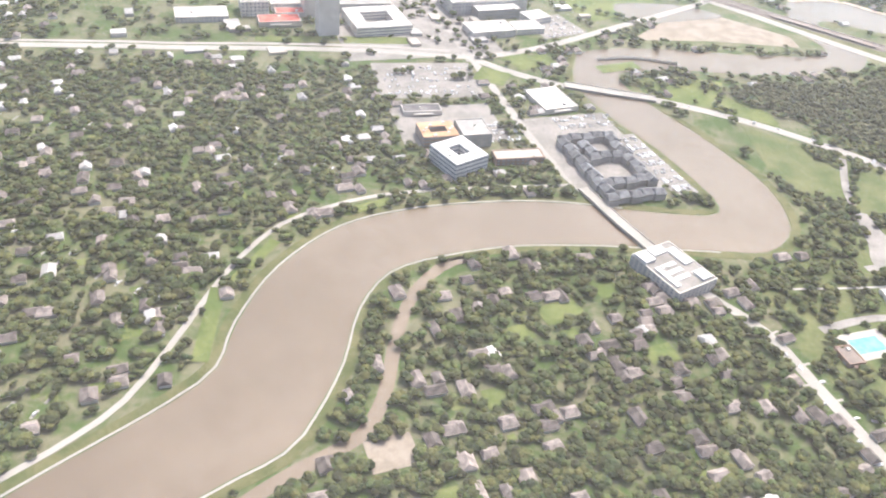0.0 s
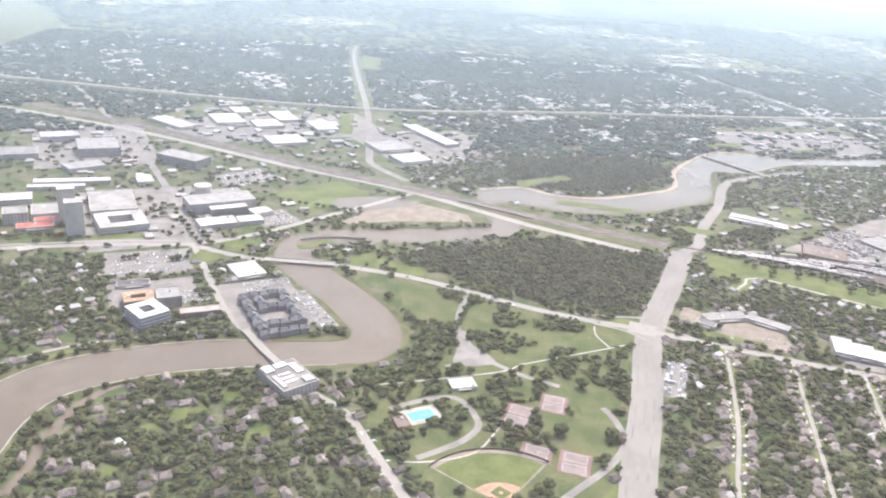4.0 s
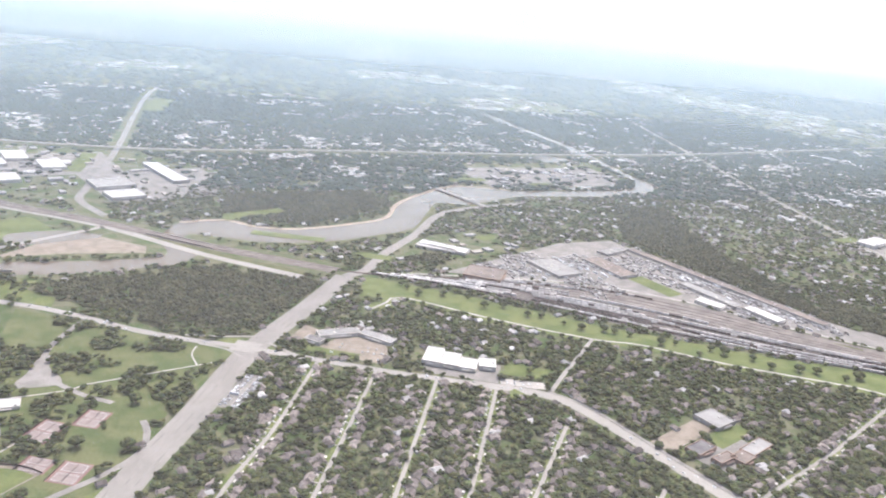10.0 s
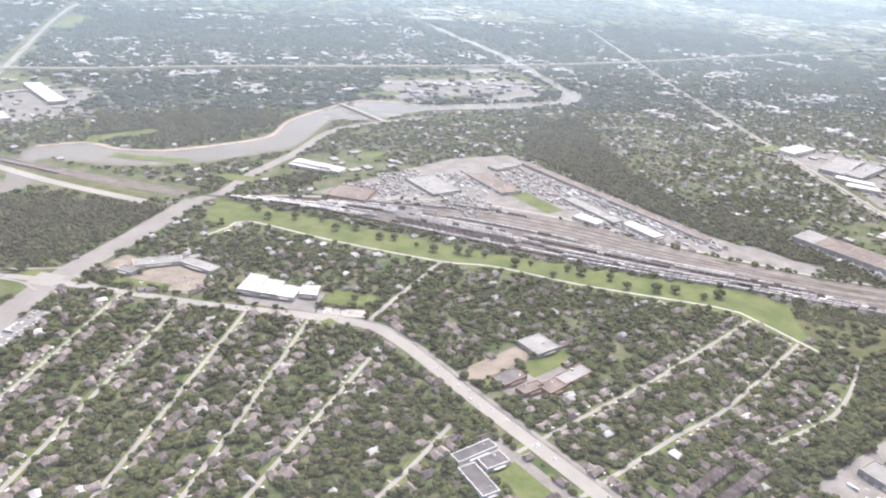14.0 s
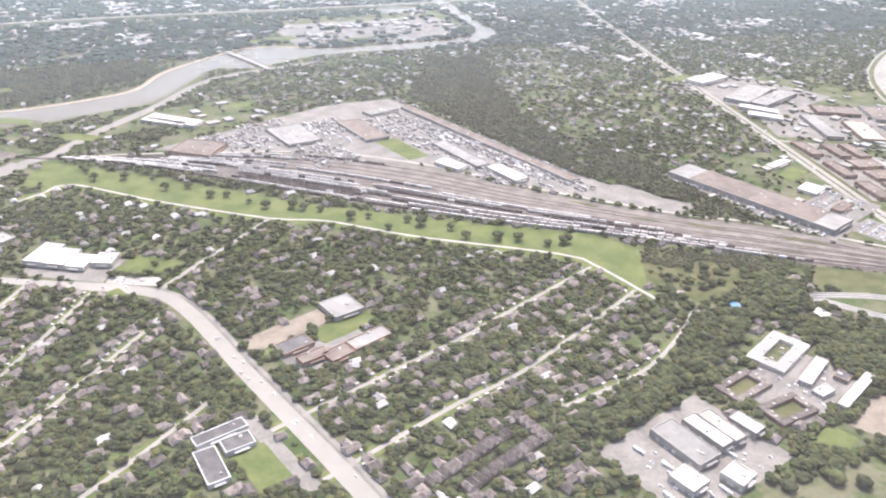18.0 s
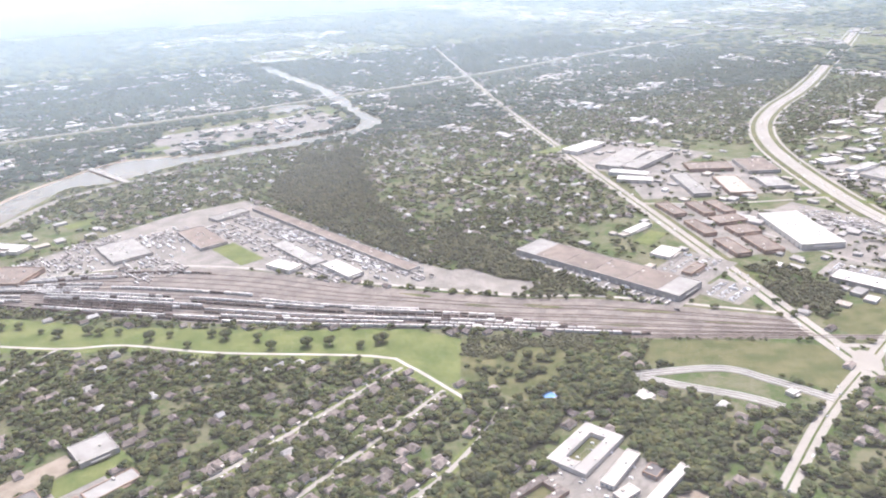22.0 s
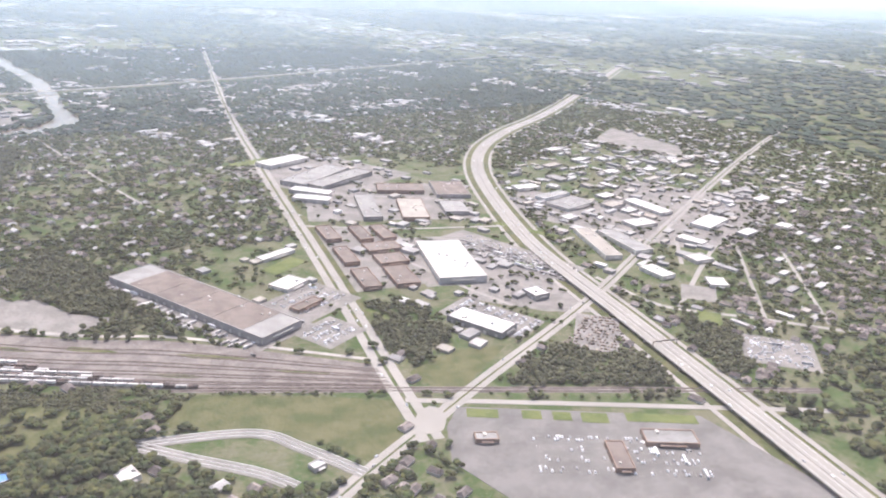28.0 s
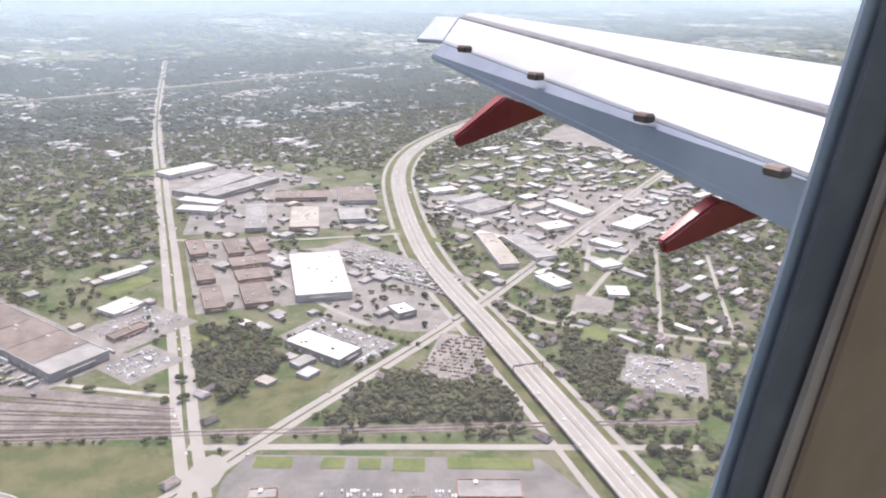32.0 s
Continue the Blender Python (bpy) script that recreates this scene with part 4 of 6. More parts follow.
building("warehouse", 470.7, 171.3, 14, 9, 10, 1.0, GREY_ROOF, WALL, "blue-grey roofed workshops beyond the freeway", "warehouse")
building("warehouse", 471.5, 180.5, 13, 4, 8, 1.0, GREY_ROOF, WHITE, "grey-roofed shop with a white front beyond the freeway", "warehouse")
building("warehouse", 470.0, 192.5, 9, 5, -5, 1.0, WHITE, WALL, "white-roofed store beyond the freeway", "store")
building("warehouse", 475.5, 146.5, 9, 6, -4, 1.0, WHITE, WALL, "white-roofed store on a pale lot", "store")
building("warehouse", 466.5, 118, 6, 5, -8, 0.9, OFF_WHITE, WALL, "pale-roofed shop beside a road", "shop")
for x, y, w, d, h in ((-2.6, 3.2, 2.0, 2.4, 0.5), (0.2, 3.6, 2.6, 1.6, 0.3), (2.4, 1.4, 1.6, 3.8, 0.25), (-0.6, 0.6, 2.6, 0.8, 0.14), (-0.6, -0.8, 2.6, 0.8, 0.14), (-0.6, -2.2, 2.6, 0.8, 0.14), (2.2, -3.2, 1.8, 2.0, 0.4), (-2.7, -1.4, 0.8, 4.4, 0.3)):
    part("roof_deck", box(w, d, h, 1.9, 0.03), WHITE, garage, "white upper deck slab", at(x, y))
building("office_tower", -6.7, 228, 4.4, 4.0, 19, 9.0, OFF_WHITE, WALL, "tall plain pale grey office tower beside a square block", "tower", None)
building("office_tower", -11.3, 238, 4.4, 5, 19, 9.5, OFF_WHITE, WALL, "pale office tower behind a taller one", "tower", None)
building("red_roofed_hall", -17.4, 230.3, 9, 4.4, 18, 1.2, RED_ROOF, WALL, "low hall with a bright red roof", "hall")
building("red_roofed_hall", -15.8, 236, 7, 3.4, 18, 1.0, RED_ROOF, WALL, "low hall with a faded red roof", "hall")
for x, y, w, d, h, r, turn in ((-19, 271, 22, 4, 1.2, WHITE, 12), (-22, 265, 16, 3, 1.2, OFF_WHITE, 12), (-20, 288, 12, 8, 1.4, GREY_ROOF, 34), (-16, 243, 12, 9, 1.6, GREY_ROOF, 18), (-30, 252, 10, 7, 1.6, OFF_WHITE, 18), (-34, 230, 11, 6, 1.2, OFF_WHITE, 18),
                               (-24, 236, 6, 6, 3.2, GREY_ROOF, 18), (-44, 300, 12, 10, 2, GREY_ROOF, 18), (-38, 325, 13, 8, 2, OFF_WHITE, 22), (28, 262, 10, 6, 1.6, GREY_ROOF, 22), (40, 246, 6, 5, 1.4, OFF_WHITE, 30), (2, 274, 5, 6, 1.2, OFF_WHITE, 20)):
    building("office_block", x, y, w, d, turn, h, r, WALL, "pale flat-roofed office block in a business district", "office", 2 if h < 2 else 4)

rng = random.Random(21)
done = 0
while done < 52:
    x, y = rng.uniform(440, 580), rng.uniform(110, 235)
    i, j = int((x - X0) / CELL), int((y - Y0) / CELL)
    if not 0.42 * (x - 440) + 92 < y < 0.62 * (x - 440) + 185 or taken[i - 6:i + 7, j - 6:j + 7].any():
        done += 0.02
        continue
    w, d = rng.uniform(3, 8), rng.uniform(2.2, 4.5)
    building("warehouse", x, y, w, d, 8 + rng.choice((0, 90)), rng.uniform(0.7, 1.1), rng.choice((WHITE, WHITE, GREY_ROOF, TAN_ROOF)), rng.choice((WALL, GREY_WALL)), "flat-roofed shop or warehouse beyond the freeway", "warehouse")
    done += 1
great = building("warehouse", 345.9, 149.5, 10.5, 47.0, 22, 1.5, GREY_ROOF, GREY_WALL, "huge warehouse with rust-brown roof panels and grey ends", "warehouse")
for k in range(4):
    part("roof_panel", box(10.0, 8.6, 0.08, 1.5, 0.01), BROWN_ROOF, great, "rust-brown roof panel", at(0, -13.6 + 8.8 * k))


def court_block(name, x, y, w, d, turn, h, t, roof, wall, label, category, floors=0):
    """Four wings round an open court, with strips of glass where there are floors."""
    thing = empty(name, at(x, y, turn), label, category)
    for px, py, sw, sd in ((0, d / 2 - t / 2, w, t), (0, t / 2 - d / 2, w, t), (t / 2 - w / 2, 0, t, d - 2 * t), (w / 2 - t / 2, 0, t, d - 2 * t)):
        wing = part("wing", box(sw, sd, h, 0, 0.02, px, py), wall, thing)
        part("roof", box(sw - 0.06, sd - 0.06, 0.08, h, 0.02, px, py), roof, thing)
        for k in range(2):
            part("roof_unit", box(0.5, 0.4, 0.2, h + 0.08, 0.03, px + (k - 0.4) * sw * 0.4, py + (k - 0.6) * sd * 0.4), WALL, thing)
        for f in range(floors):
            part("window_band", box(sw + 0.04, sd + 0.04, h / floors * 0.3, (f + 0.4) * h / floors, 0, px, py), GLASS, wing)
    part("court", box(w - 2 * t, d - 2 * t, 0.1, 0), CONCRETE if floors else ROUGH_GRASS, thing)
    take(quad(x, y, w + 1.2, d + 1.2, turn))


court_block("campus_block", 301.6, 88.9, 12.2, 7.0, 27, 0.8, 2.2, OFF_WHITE, WALL, "white-roofed campus block round an open court", "school")
building("campus_block", 303.5, 82.2, 9.6, 2.2, 30, 0.8, OFF_WHITE, WALL, "long white-roofed campus wing beside parked cars", "school", 1)
building("campus_block", 306.6, 75.6, 12.9, 1.7, 25, 0.8, OFF_WHITE, WALL, "very long narrow white-roofed campus wing", "school", 1)
building("campus_block", 301, 77.2, 3.6, 2.1, 14, 0.7, OFF_WHITE, WALL, "small white-roofed campus block among trees", "school", 1)
building("campus_block", 307.6, 79.6, 3.0, 2.4, 28, 0.7, DARK_ROOF, BRICK_WALL, "small dark-roofed campus block in a court", "school", 1)
court_block("campus_block", 288.6, 82.4, 9.2, 5.4, 17, 0.7, 1.4, SHINGLE, BRICK_WALL, "dark-roofed brick campus block round a court", "school")
court_block("campus_block", 291.7, 75.1, 8.6, 5.4, 10, 0.7, 1.3, SHINGLE, BRICK_WALL, "dark-roofed brick campus block round a court", "school")
sheet("dirt_field", [(298.7, 69.5), (308.1, 74.4), (313.1, 73), (302.4, 64.5)], DIRT, 0.09, 0.03, "bare dirt yard beside a campus", "clearing")
sheet("lawn", [(289.3, 67.5), (295.9, 70.7), (297.9, 66.4), (293.3, 64.2)], GRASS, 0.09, 0.03, "green sports court beside a campus", "lawn")
court_block("office_block", 3.4, 234.2, 12.6, 12.2, 22, 2.0, 3.2, OFF_WHITE, WALL, "low square office block with a pale roof and court", "office", 3)


court_block("white_apartment", 21, 177, 6.6, 7.2, 37, 3.0, 2.1, WHITE, WHITE, "white flat-roofed apartment block round a narrow court", "apartment block", 4)
court_block("courtyard_block", 17.5, 185.3, 6.4, 5.2, 17, 1.9, 1.7, ORANGE_ROOF, BRICK_WALL, "low courtyard block with a pale orange roof", "building", 3)


def gable(w, d, h, rise, z0=0.0):
    """A pitched roof with eaves."""
    e = 0.12
    a, b = w / 2 + e, d / 2 + e
    top = [(-a * 0.72, 0, h + rise), (a * 0.72, 0, h + rise)]
    v = [(-a, -b, h), (a, -b, h), (a, b, h), (-a, b, h), *top, (-a, -b, h - 0.05), (a, -b, h - 0.05), (a, b, h - 0.05), (-a, b, h - 0.05)]
    f = [(0, 1, 5, 4), (2, 3, 4, 5), (1, 2, 5), (3, 0, 4), (0, 6, 7, 1), (1, 7, 8, 2), (2, 8, 9, 3), (3, 9, 6, 0), (9, 8, 7, 6)]
    return mesh_of("roof", v, f)


apartments = empty("apartment_complex", at(47, 179.8, 19), "slate-grey apartment complex of gabled units round a court", "apartment block")
units = {}
for x, y, n, spin in ((-4.6, 0.4, 8, 90), (4.4, 1.0, 7, 90), (-0.8, -9.4, 5, 0), (-0.6, -5.4, 4, 0), (0, 9.2, 5, 0), (0.2, 2.6, 3, 0), (-1.4, 5.4, 2, 90)):
    for i in range(n):
        m = at(x, y, spin) @ pose((i - n / 2 + 0.5) * 2.15, 0.35 * (i % 2), 0)
        if not units:
            units["wall"] = part("unit_wall", box(2.0, 1.9, 1.25, 0, 0.02), GREY_WALL, apartments, m=m).data
            units["roof"] = part("roof", gable(1.9, 1.9, 1.25, 0.6), SLATE, apartments, m=m).data
        else:
            part("unit_wall", units["wall"], None, apartments, m=m)
            part("roof", units["roof"], None, apartments, m=m)
take(quad(47, 179.8, 12, 21, 19))
for (x, y, n, turn), label in zip(((238.3, 80, 13, 24), (242.2, 77.2, 12, 24), (249.6, 83.3, 6, -72)), ("long row of grey-brown gabled brick townhouses", "long row of grey-brown gabled brick townhouses", "short row of grey-brown gabled brick townhouses")):
    row = empty("townhouse_row", at(x, y, turn), label, "townhouses")
    wall_me, roof_me = None, None
    for i in range(n):
        m = at((i - n / 2 + 0.5) * 1.3, 0, 90)
        if wall_me is None:
            wall_me, roof_me = part("house_wall", box(1.9, 1.15, 0.7, 0, 0.02), BRICK_WALL, row, m=m).data, part("roof", gable(1.9, 0.95, 0.7, 0.55), SHINGLE, row, m=m).data
        else:
            part("house_wall", wall_me, None, row, m=m)
            part("roof", roof_me, None, row, m=m)
    take(quad(x, y, n * 1.3 + 1, 2.6, turn))

# ---- park ----
pool = empty("swimming_pool", at(74.4, 140.3, 18), "turquoise outdoor swimming pool with a pale deck", "pool")
part("deck", box(7.0, 4.8, 0.06, 0, 0.02), PALE, pool)
part("pool_water", box(4.6, 2.6, 0.02, 0.06), POOL, pool)
take(quad(74.4, 140.3, 7, 5, 18))
for x, y, w, d, turn in ((92.2, 139.5, 7.4, 5.2, 61), (100.0, 143.0, 6.2, 5.0, 66), (92.6, 128.4, 4.6, 5.4, 65), (98.4, 125.2, 6.4, 5.4, 66)):
    c = empty("tennis_court", at(x, y, turn), "grey tennis courts with faded red surrounds", "sports court", "tennis courts")
    part("surround", box(w, d, 0.03, 0, 0.01), COURT_RED, c)
    for side in (-1, 1):
        court = part("court", box(w * 0.44, d * 0.82, 0.02, 0.03, 0, side * w * 0.235), COURT, c)
        part("net", box(w * 0.36, 0.03, 0.14, 0.05, 0, side * w * 0.235), STEEL, court)
        for ox, oy, lw, ld in ((-0.17, 0, 0.05, d * 0.7), (0.17, 0, 0.05, d * 0.7), (0, 0.35, w * 0.34, 0.05), (0, -0.35, w * 0.34, 0.05)):
            part("court_line", box(lw, ld, 0.01, 0.05, 0, side * w * 0.235 + ox * w, oy * d), LINE, court)
    part("fence", box(w, 0.04, 0.3, 0, 0.0, 0, d / 2), STEEL, c)
    take(quad(x, y, w, d, turn))
field = empty("baseball_field", at(83.9, 115.6, 40), "green baseball field with a clay infield", "sports field")


def fan(radius, start, end, n=18):
    return [(0, 0)] + [(radius * math.cos(radians(start + (end - start) * i / n)), radius * math.sin(radians(start + (end - start) * i / n))) for i in range(n + 1)]


def plate(points, z):
    bm = bmesh.new()
    face = bm.faces.new([bm.verts.new((x, y, 0)) for x, y in points])
    up = bmesh.ops.extrude_face_region(bm, geom=[face])
    bmesh.ops.translate(bm, vec=(0, 0, z), verts=[v for v in up["geom"] if isinstance(v, bmesh.types.BMVert)])
    bmesh.ops.recalc_face_normals(bm, faces=bm.faces[:])
    return bm


part("warning_track", plate(fan(14.2, 5, 95), 0.03), DIRT, field)
part("outfield", plate(fan(13.2, 7, 93), 0.04), GRASS, field)
part("infield", plate([(x * 0.92 + 0.2, y * 0.92 + 0.2) for x, y in fan(5.8, 6, 94)], 0.05), CLAY, field)
part("infield_grass", plate([(1.0, 1.0), (3.4, 1.0), (3.4, 3.4), (1.0, 3.4)], 0.06), GRASS, field)
part("mound", plate(fan(0.35, 0, 330, 10)[1:], 0.08), CLAY, field, m=at(2.2, 2.2))
part("backstop", box(3.2, 0.05, 0.6, 0), STEEL, field, m=at(-0.5, -0.5, -45))
part("fence", strip_mesh("fence", [(14.3 * math.cos(radians(a)), 14.3 * math.sin(radians(a))) for a in range(5, 96, 5)], 0.05, 0.35, 0.35), STEEL, field)
take([(p[0] + 83.9, p[1] + 115.6) for p in [(x * 0.766 - y * 0.643, x * 0.643 + y * 0.766) for x, y in fan(14.4, 4, 96)]])

# ---- bridges ----
def bridge(points, width, z, label, piers=4, material=CONCRETE):
    line = curve(points, 2)
    thing = empty("bridge", at(0, 0), label, "bridge")
    part("deck", strip_mesh("deck", line, width, z, 0.22), material, thing)
    for off in (-width / 2 + 0.05, width / 2 - 0.05):
        part("parapet", strip_mesh("parapet", line, 0.08, z + 0.14, 0.14, off), PALE, thing)
    for k in range(piers):
        x, y = line[(k + 1) * (len(line) - 1) // (piers + 1)]
        part("pier", box(0.25, width * 0.8, z - 0.22, 0), CONCRETE, thing, m=at(x, y, math.degrees(math.atan2(points[-1][1] - points[0][1], points[-1][0] - points[0][0]))))
    return thing


bridge([(41.3, 172.5), (45.3, 164.5), (50.2, 156)], 1.9, 0.45, "concrete road bridge over the muddy river")
bridge([(43, 211.0), (50, 209.7), (61, 208)], 2.5, 0.4, "concrete avenue bridge over the river")
bridge([(52, 225.5), (60, 228), (70, 227)], 0.7, 0.3, "narrow footbridge over the river", 5)
bridge([(226.5, 341.7), (234, 324), (241.3, 306.1)], 2.2, 0.5, "pale road bridge over the wide river", 6, PALE)
bridge([(104, 264), (114, 256.5), (125, 248)], 2.6, 0.4, "dark railway bridge over the river", 4, STEEL)

# ---- railway ----
LOW_TRACK = [(-69.9, 385.8), (-24.8, 358.4), (16.9, 328.7), (54.4, 298.1), (87.2, 277.0), (126.2, 248.5), (161.6, 226.1), (191.5, 212.3), (232.7, 181.3), (268.6, 156.5), (300, 138), (330.6, 118.1), (363.4, 99.8), (406, 75.8), (430, 62)]
HIGH_TRACK = [(181, 221), (191.5, 220.5), (238.4, 211), (267.3, 193.5), (290.9, 169.5), (318.9, 145.8), (337, 134.5), (364.4, 109.5)]
low, high = np.array(curve(LOW_TRACK[6:13], 1.0)), np.array(curve(HIGH_TRACK, 1.0))
low = low[np.linspace(0, len(low) - 1, 120).astype(int)]
high = high[np.linspace(0, len(high) - 1, 120).astype(int)]
bed = [tuple(p) for p in low] + [tuple(p) for p in high[::-1]]
sheet("rail_yard_ballast", bed, GRAVEL, 0.03, 0.03, "broad gravel bed of a freight rail yard", "rail yard")
road("rail_ballast", LOW_TRACK[:7], 5.4, surface("dark_ballast", (0.16, 0.135, 0.12), (0.24, 0.205, 0.185), 3), 0.06, "dark gravel bed of the main railway", grow=7)
road("rail_ballast", LOW_TRACK[11:], 2.0, GRAVEL, 0.035, "gravel bed of the main railway")
road("service_road", [(h[0] + 1.2, h[1] + 1.2) for h in HIGH_TRACK], 1.0, PALE, 0.05, "pale service road along the rail yard")
sheet("freight_yard", [(196, 224), (218, 236), (253, 256), (277, 259), (293, 213), (309, 175), (318, 160), (330, 150), (319, 146.5), (291, 170.5), (268, 194), (239, 212)], LOT, 0.016, 0.014, "wide pale freight yard beside the tracks", "yard", keep=False)
take([(196, 224), (218, 236), (253, 256), (277, 259), (293, 213), (309, 175), (318, 160), (330, 150), (319, 146.5), (291, 170.5), (268, 194), (239, 212)])


SLEEPERS = surface("sleeper_bed", (0.12, 0.10, 0.09), (0.19, 0.16, 0.145), 1)


def track(line, name="rail_track"):
    thing = empty(name, at(0, 0), "pair of rusty rails on sleepers", "rail track", "tracks of the rail yard")
    for off in (-0.11, 0.11):
        part("rail", strip_mesh("rail", line, 0.05, 0.1, 0.05, off), STEEL, thing)
    part("sleeper_bed", strip_mesh("sleeper_bed", line, 0.42, 0.055, 0.03), SLEEPERS, thing)


def wagon_mesh(kind):
    bm = box(1.75, 0.46, 0.42 if kind else 0.5, 0.16, 0.03)
    if kind == 2:
        bm.free()
        bm = bmesh.new()
        bmesh.ops.create_cone(bm, cap_ends=True, segments=10, radius1=0.24, radius2=0.24, depth=1.7, matrix=Matrix.Translation((0, 0, 0.38)) @ Matrix.Rotation(math.pi / 2, 4, "Y"))
    for x in (-0.6, 0.6):
        bmesh.ops.create_cube(bm, size=1, matrix=Matrix.LocRotScale((x, 0, 0.12), None, (0.42, 0.34, 0.12)))
    me = bpy.data.meshes.new("wagon")
    bm.to_mesh(me)
    bm.free()
    me.materials.append(PALE_WAGON if kind == 0 or kind == 3 else WAGON)
    return me


WAGONS = [wagon_mesh(k) for k in range(4)]
rng = random.Random(5)
LANES = [0.03, 0.075, 0.12, 0.165, 0.215, 0.27, 0.33, 0.39, 0.45, 0.52, 0.60, 0.69, 0.78, 0.88]
for k, f in enumerate(LANES):
    line = (low * (1 - f) + high * f)
    track([tuple(p) for p in (line if k % 3 != 1 else line[: 92 - 2 * k])])
    at_once = 0.04 if k < 8 else 0.12
    reach = 0.86 - 0.02 * k
    for run in range(4):
        a = at_once + run * reach * 0.25 + rng.uniform(0, 0.02)
        b = min(reach, a + reach * rng.uniform(0.17, 0.25))
        if b - a < 0.05 or (k > 9 and run > 1) or rng.random() < 0.1:
            continue
        train = empty("freight_train", at(0, 0), "string of pale and dark freight wagons in the yard", "train", "freight trains in the yard")
        s = np.concatenate([[0], np.cumsum(np.linalg.norm(np.diff(line, axis=0), axis=1))])
        q, kind = a * s[-1], rng.choice((0, 0, 3, 1, 2))
        while q < b * s[-1]:
            i = min(len(line) - 2, int(np.searchsorted(s, q)))
            x, y = np.interp(q, s, line[:, 0]), np.interp(q, s, line[:, 1])
            dx, dy = line[i + 1] - line[i]
            part("wagon", WAGONS[kind if rng.random() < 0.86 else rng.randrange(4)], None, train, m=at(x, y, math.degrees(math.atan2(dy, dx)), 0.1))
            q += 1.95
for off in (-2.0, -0.8, 0.8, 2.0):
    a, _ = band(curve(LOW_TRACK[:7], 3), 0, off)
    track([tuple(p) for p in a])
    if abs(off) < 1:
        a, _ = band(curve(LOW_TRACK[11:], 3), 0, off * 0.6)
        track([tuple(p) for p in a])

for x, y, w, d, turn in ((322, 139, 9, 1.6, -38), (340, 126, 12, 1.5, -36), (352, 113, 9, 1.2, -36), (310, 146, 8, 1.3, -40), (333, 122, 10, 1.0, -34), (300, 158, 8, 1.2, -44)):
    ring = [(x + math.cos(radians(turn)) * math.cos(t) * w / 2 * (1 + 0.25 * math.sin(3 * t + x)) - math.sin(radians(turn)) * math.sin(t) * d / 2, y + math.sin(radians(turn)) * math.cos(t) * w / 2 * (1 + 0.25 * math.sin(3 * t + x)) + math.cos(radians(turn)) * math.sin(t) * d / 2) for t in [k * math.pi / 10 for k in range(20)]]
    sheet("weed_patch", ring, ROUGH_GRASS, 0.05, 0.02, "dry weeds between the rail tracks", "grass")

# looped driving lanes beside the junction
pad = empty("lane_loop", at(0, 0), "looping pale-edged driving lanes on grass", "lanes")
for s in ([(321.5, 105), (337.5, 99.2), (342.5, 92), (347.5, 82)], [(321.8, 104.4), (328, 97), (334.8, 89.4), (338, 84)]):
    for off in (-0.8, 0.0, 0.8):
        part("lane", strip_mesh("lane", curve(s, 1.5), 0.5, 0.06, 0.05, off), ASPHALT, pad)
        part("kerb", strip_mesh("kerb", curve(s, 1.5), 0.13, 0.1, 0.09, off + 0.4), LINE, pad)
    a, b = band(curve(s, 1.5), 3.0)
    take([tuple(p) for p in a] + [tuple(p) for p in b[::-1]])
take([(321, 106), (337.5, 100.5), (343.5, 93), (349, 82), (337, 83), (327, 96)])
building("guard_house", 342.5, 86.5, 2.2, 1.6, 10, 0.7, WHITE, WALL, "small white-roofed office inside a lane loop", "office")


# ---- houses ----
for points in ([(-20, 335), (80, 300), (110, 310), (130, 360), (90, 400), (0, 400)], [(376, 100), (372, 128), (384, 180), (400, 250), (440, 260), (470, 222), (432, 140), (420, 100)], [(434, 118), (475, 215), (540, 240), (560, 180), (500, 128), (450, 104)],
               [(200, 225), (235, 250), (225, 268), (195, 262), (180, 240)], [(250, 345), (350, 372), (350, 420), (260, 400)], [(346, 122), (366, 110), (382, 178), (370, 180), (352, 175)]):
    zone(points, 4)

for points in ([(-130, 60), (-60, 60), (-24, 110), (-12, 130), (-6, 157), (12, 169), (28, 172), (8, 178), (4, 212), (-18, 215), (-60, 207), (-130, 192)], [(-14, 76), (10, 112), (14, 140), (24, 152), (48, 157), (58, 146), (68, 120), (78, 76), (40, 60)],
               [(104, 95), (128, 158), (158, 155), (195, 140), (206, 112), (222, 70), (160, 40), (90, 60)], [(140, 172), (166, 196), (177, 200), (222, 167), (285, 128), (290, 112), (256, 84), (222, 76), (203, 133), (197, 143), (180, 151)],
               [(320, 185), (316, 240), (335, 310), (398, 260), (392, 215), (380, 178), (350, 190)], [(445, 88), (490, 132), (560, 130), (480, 70)]):
    zone(points, 1)
for points in ([(76, 200), (90, 192), (103, 183.5), (128, 171), (122, 160), (113, 142), (104, 122), (97, 106), (84, 106), (70, 124), (64, 140), (63, 152), (76, 160), (78, 172), (76, 184)],
               [(60, 235), (112, 242), (112, 270), (90, 272)]):
    zone(points, 3)
for points in ([(75, 160), (90, 158), (93, 191), (77, 206), (66, 214), (62, 208), (68, 196), (74, 182)], [(92, 190), (104, 182), (128, 170), (132, 184), (116, 188), (98, 200), (84, 209), (72, 216), (60, 214)]):
    zone(points, 3)
zone([(-60, 208), (-70, 330), (-20, 345), (40, 300), (88, 272), (60, 244), (40, 230), (24, 219), (4, 213)], 6)
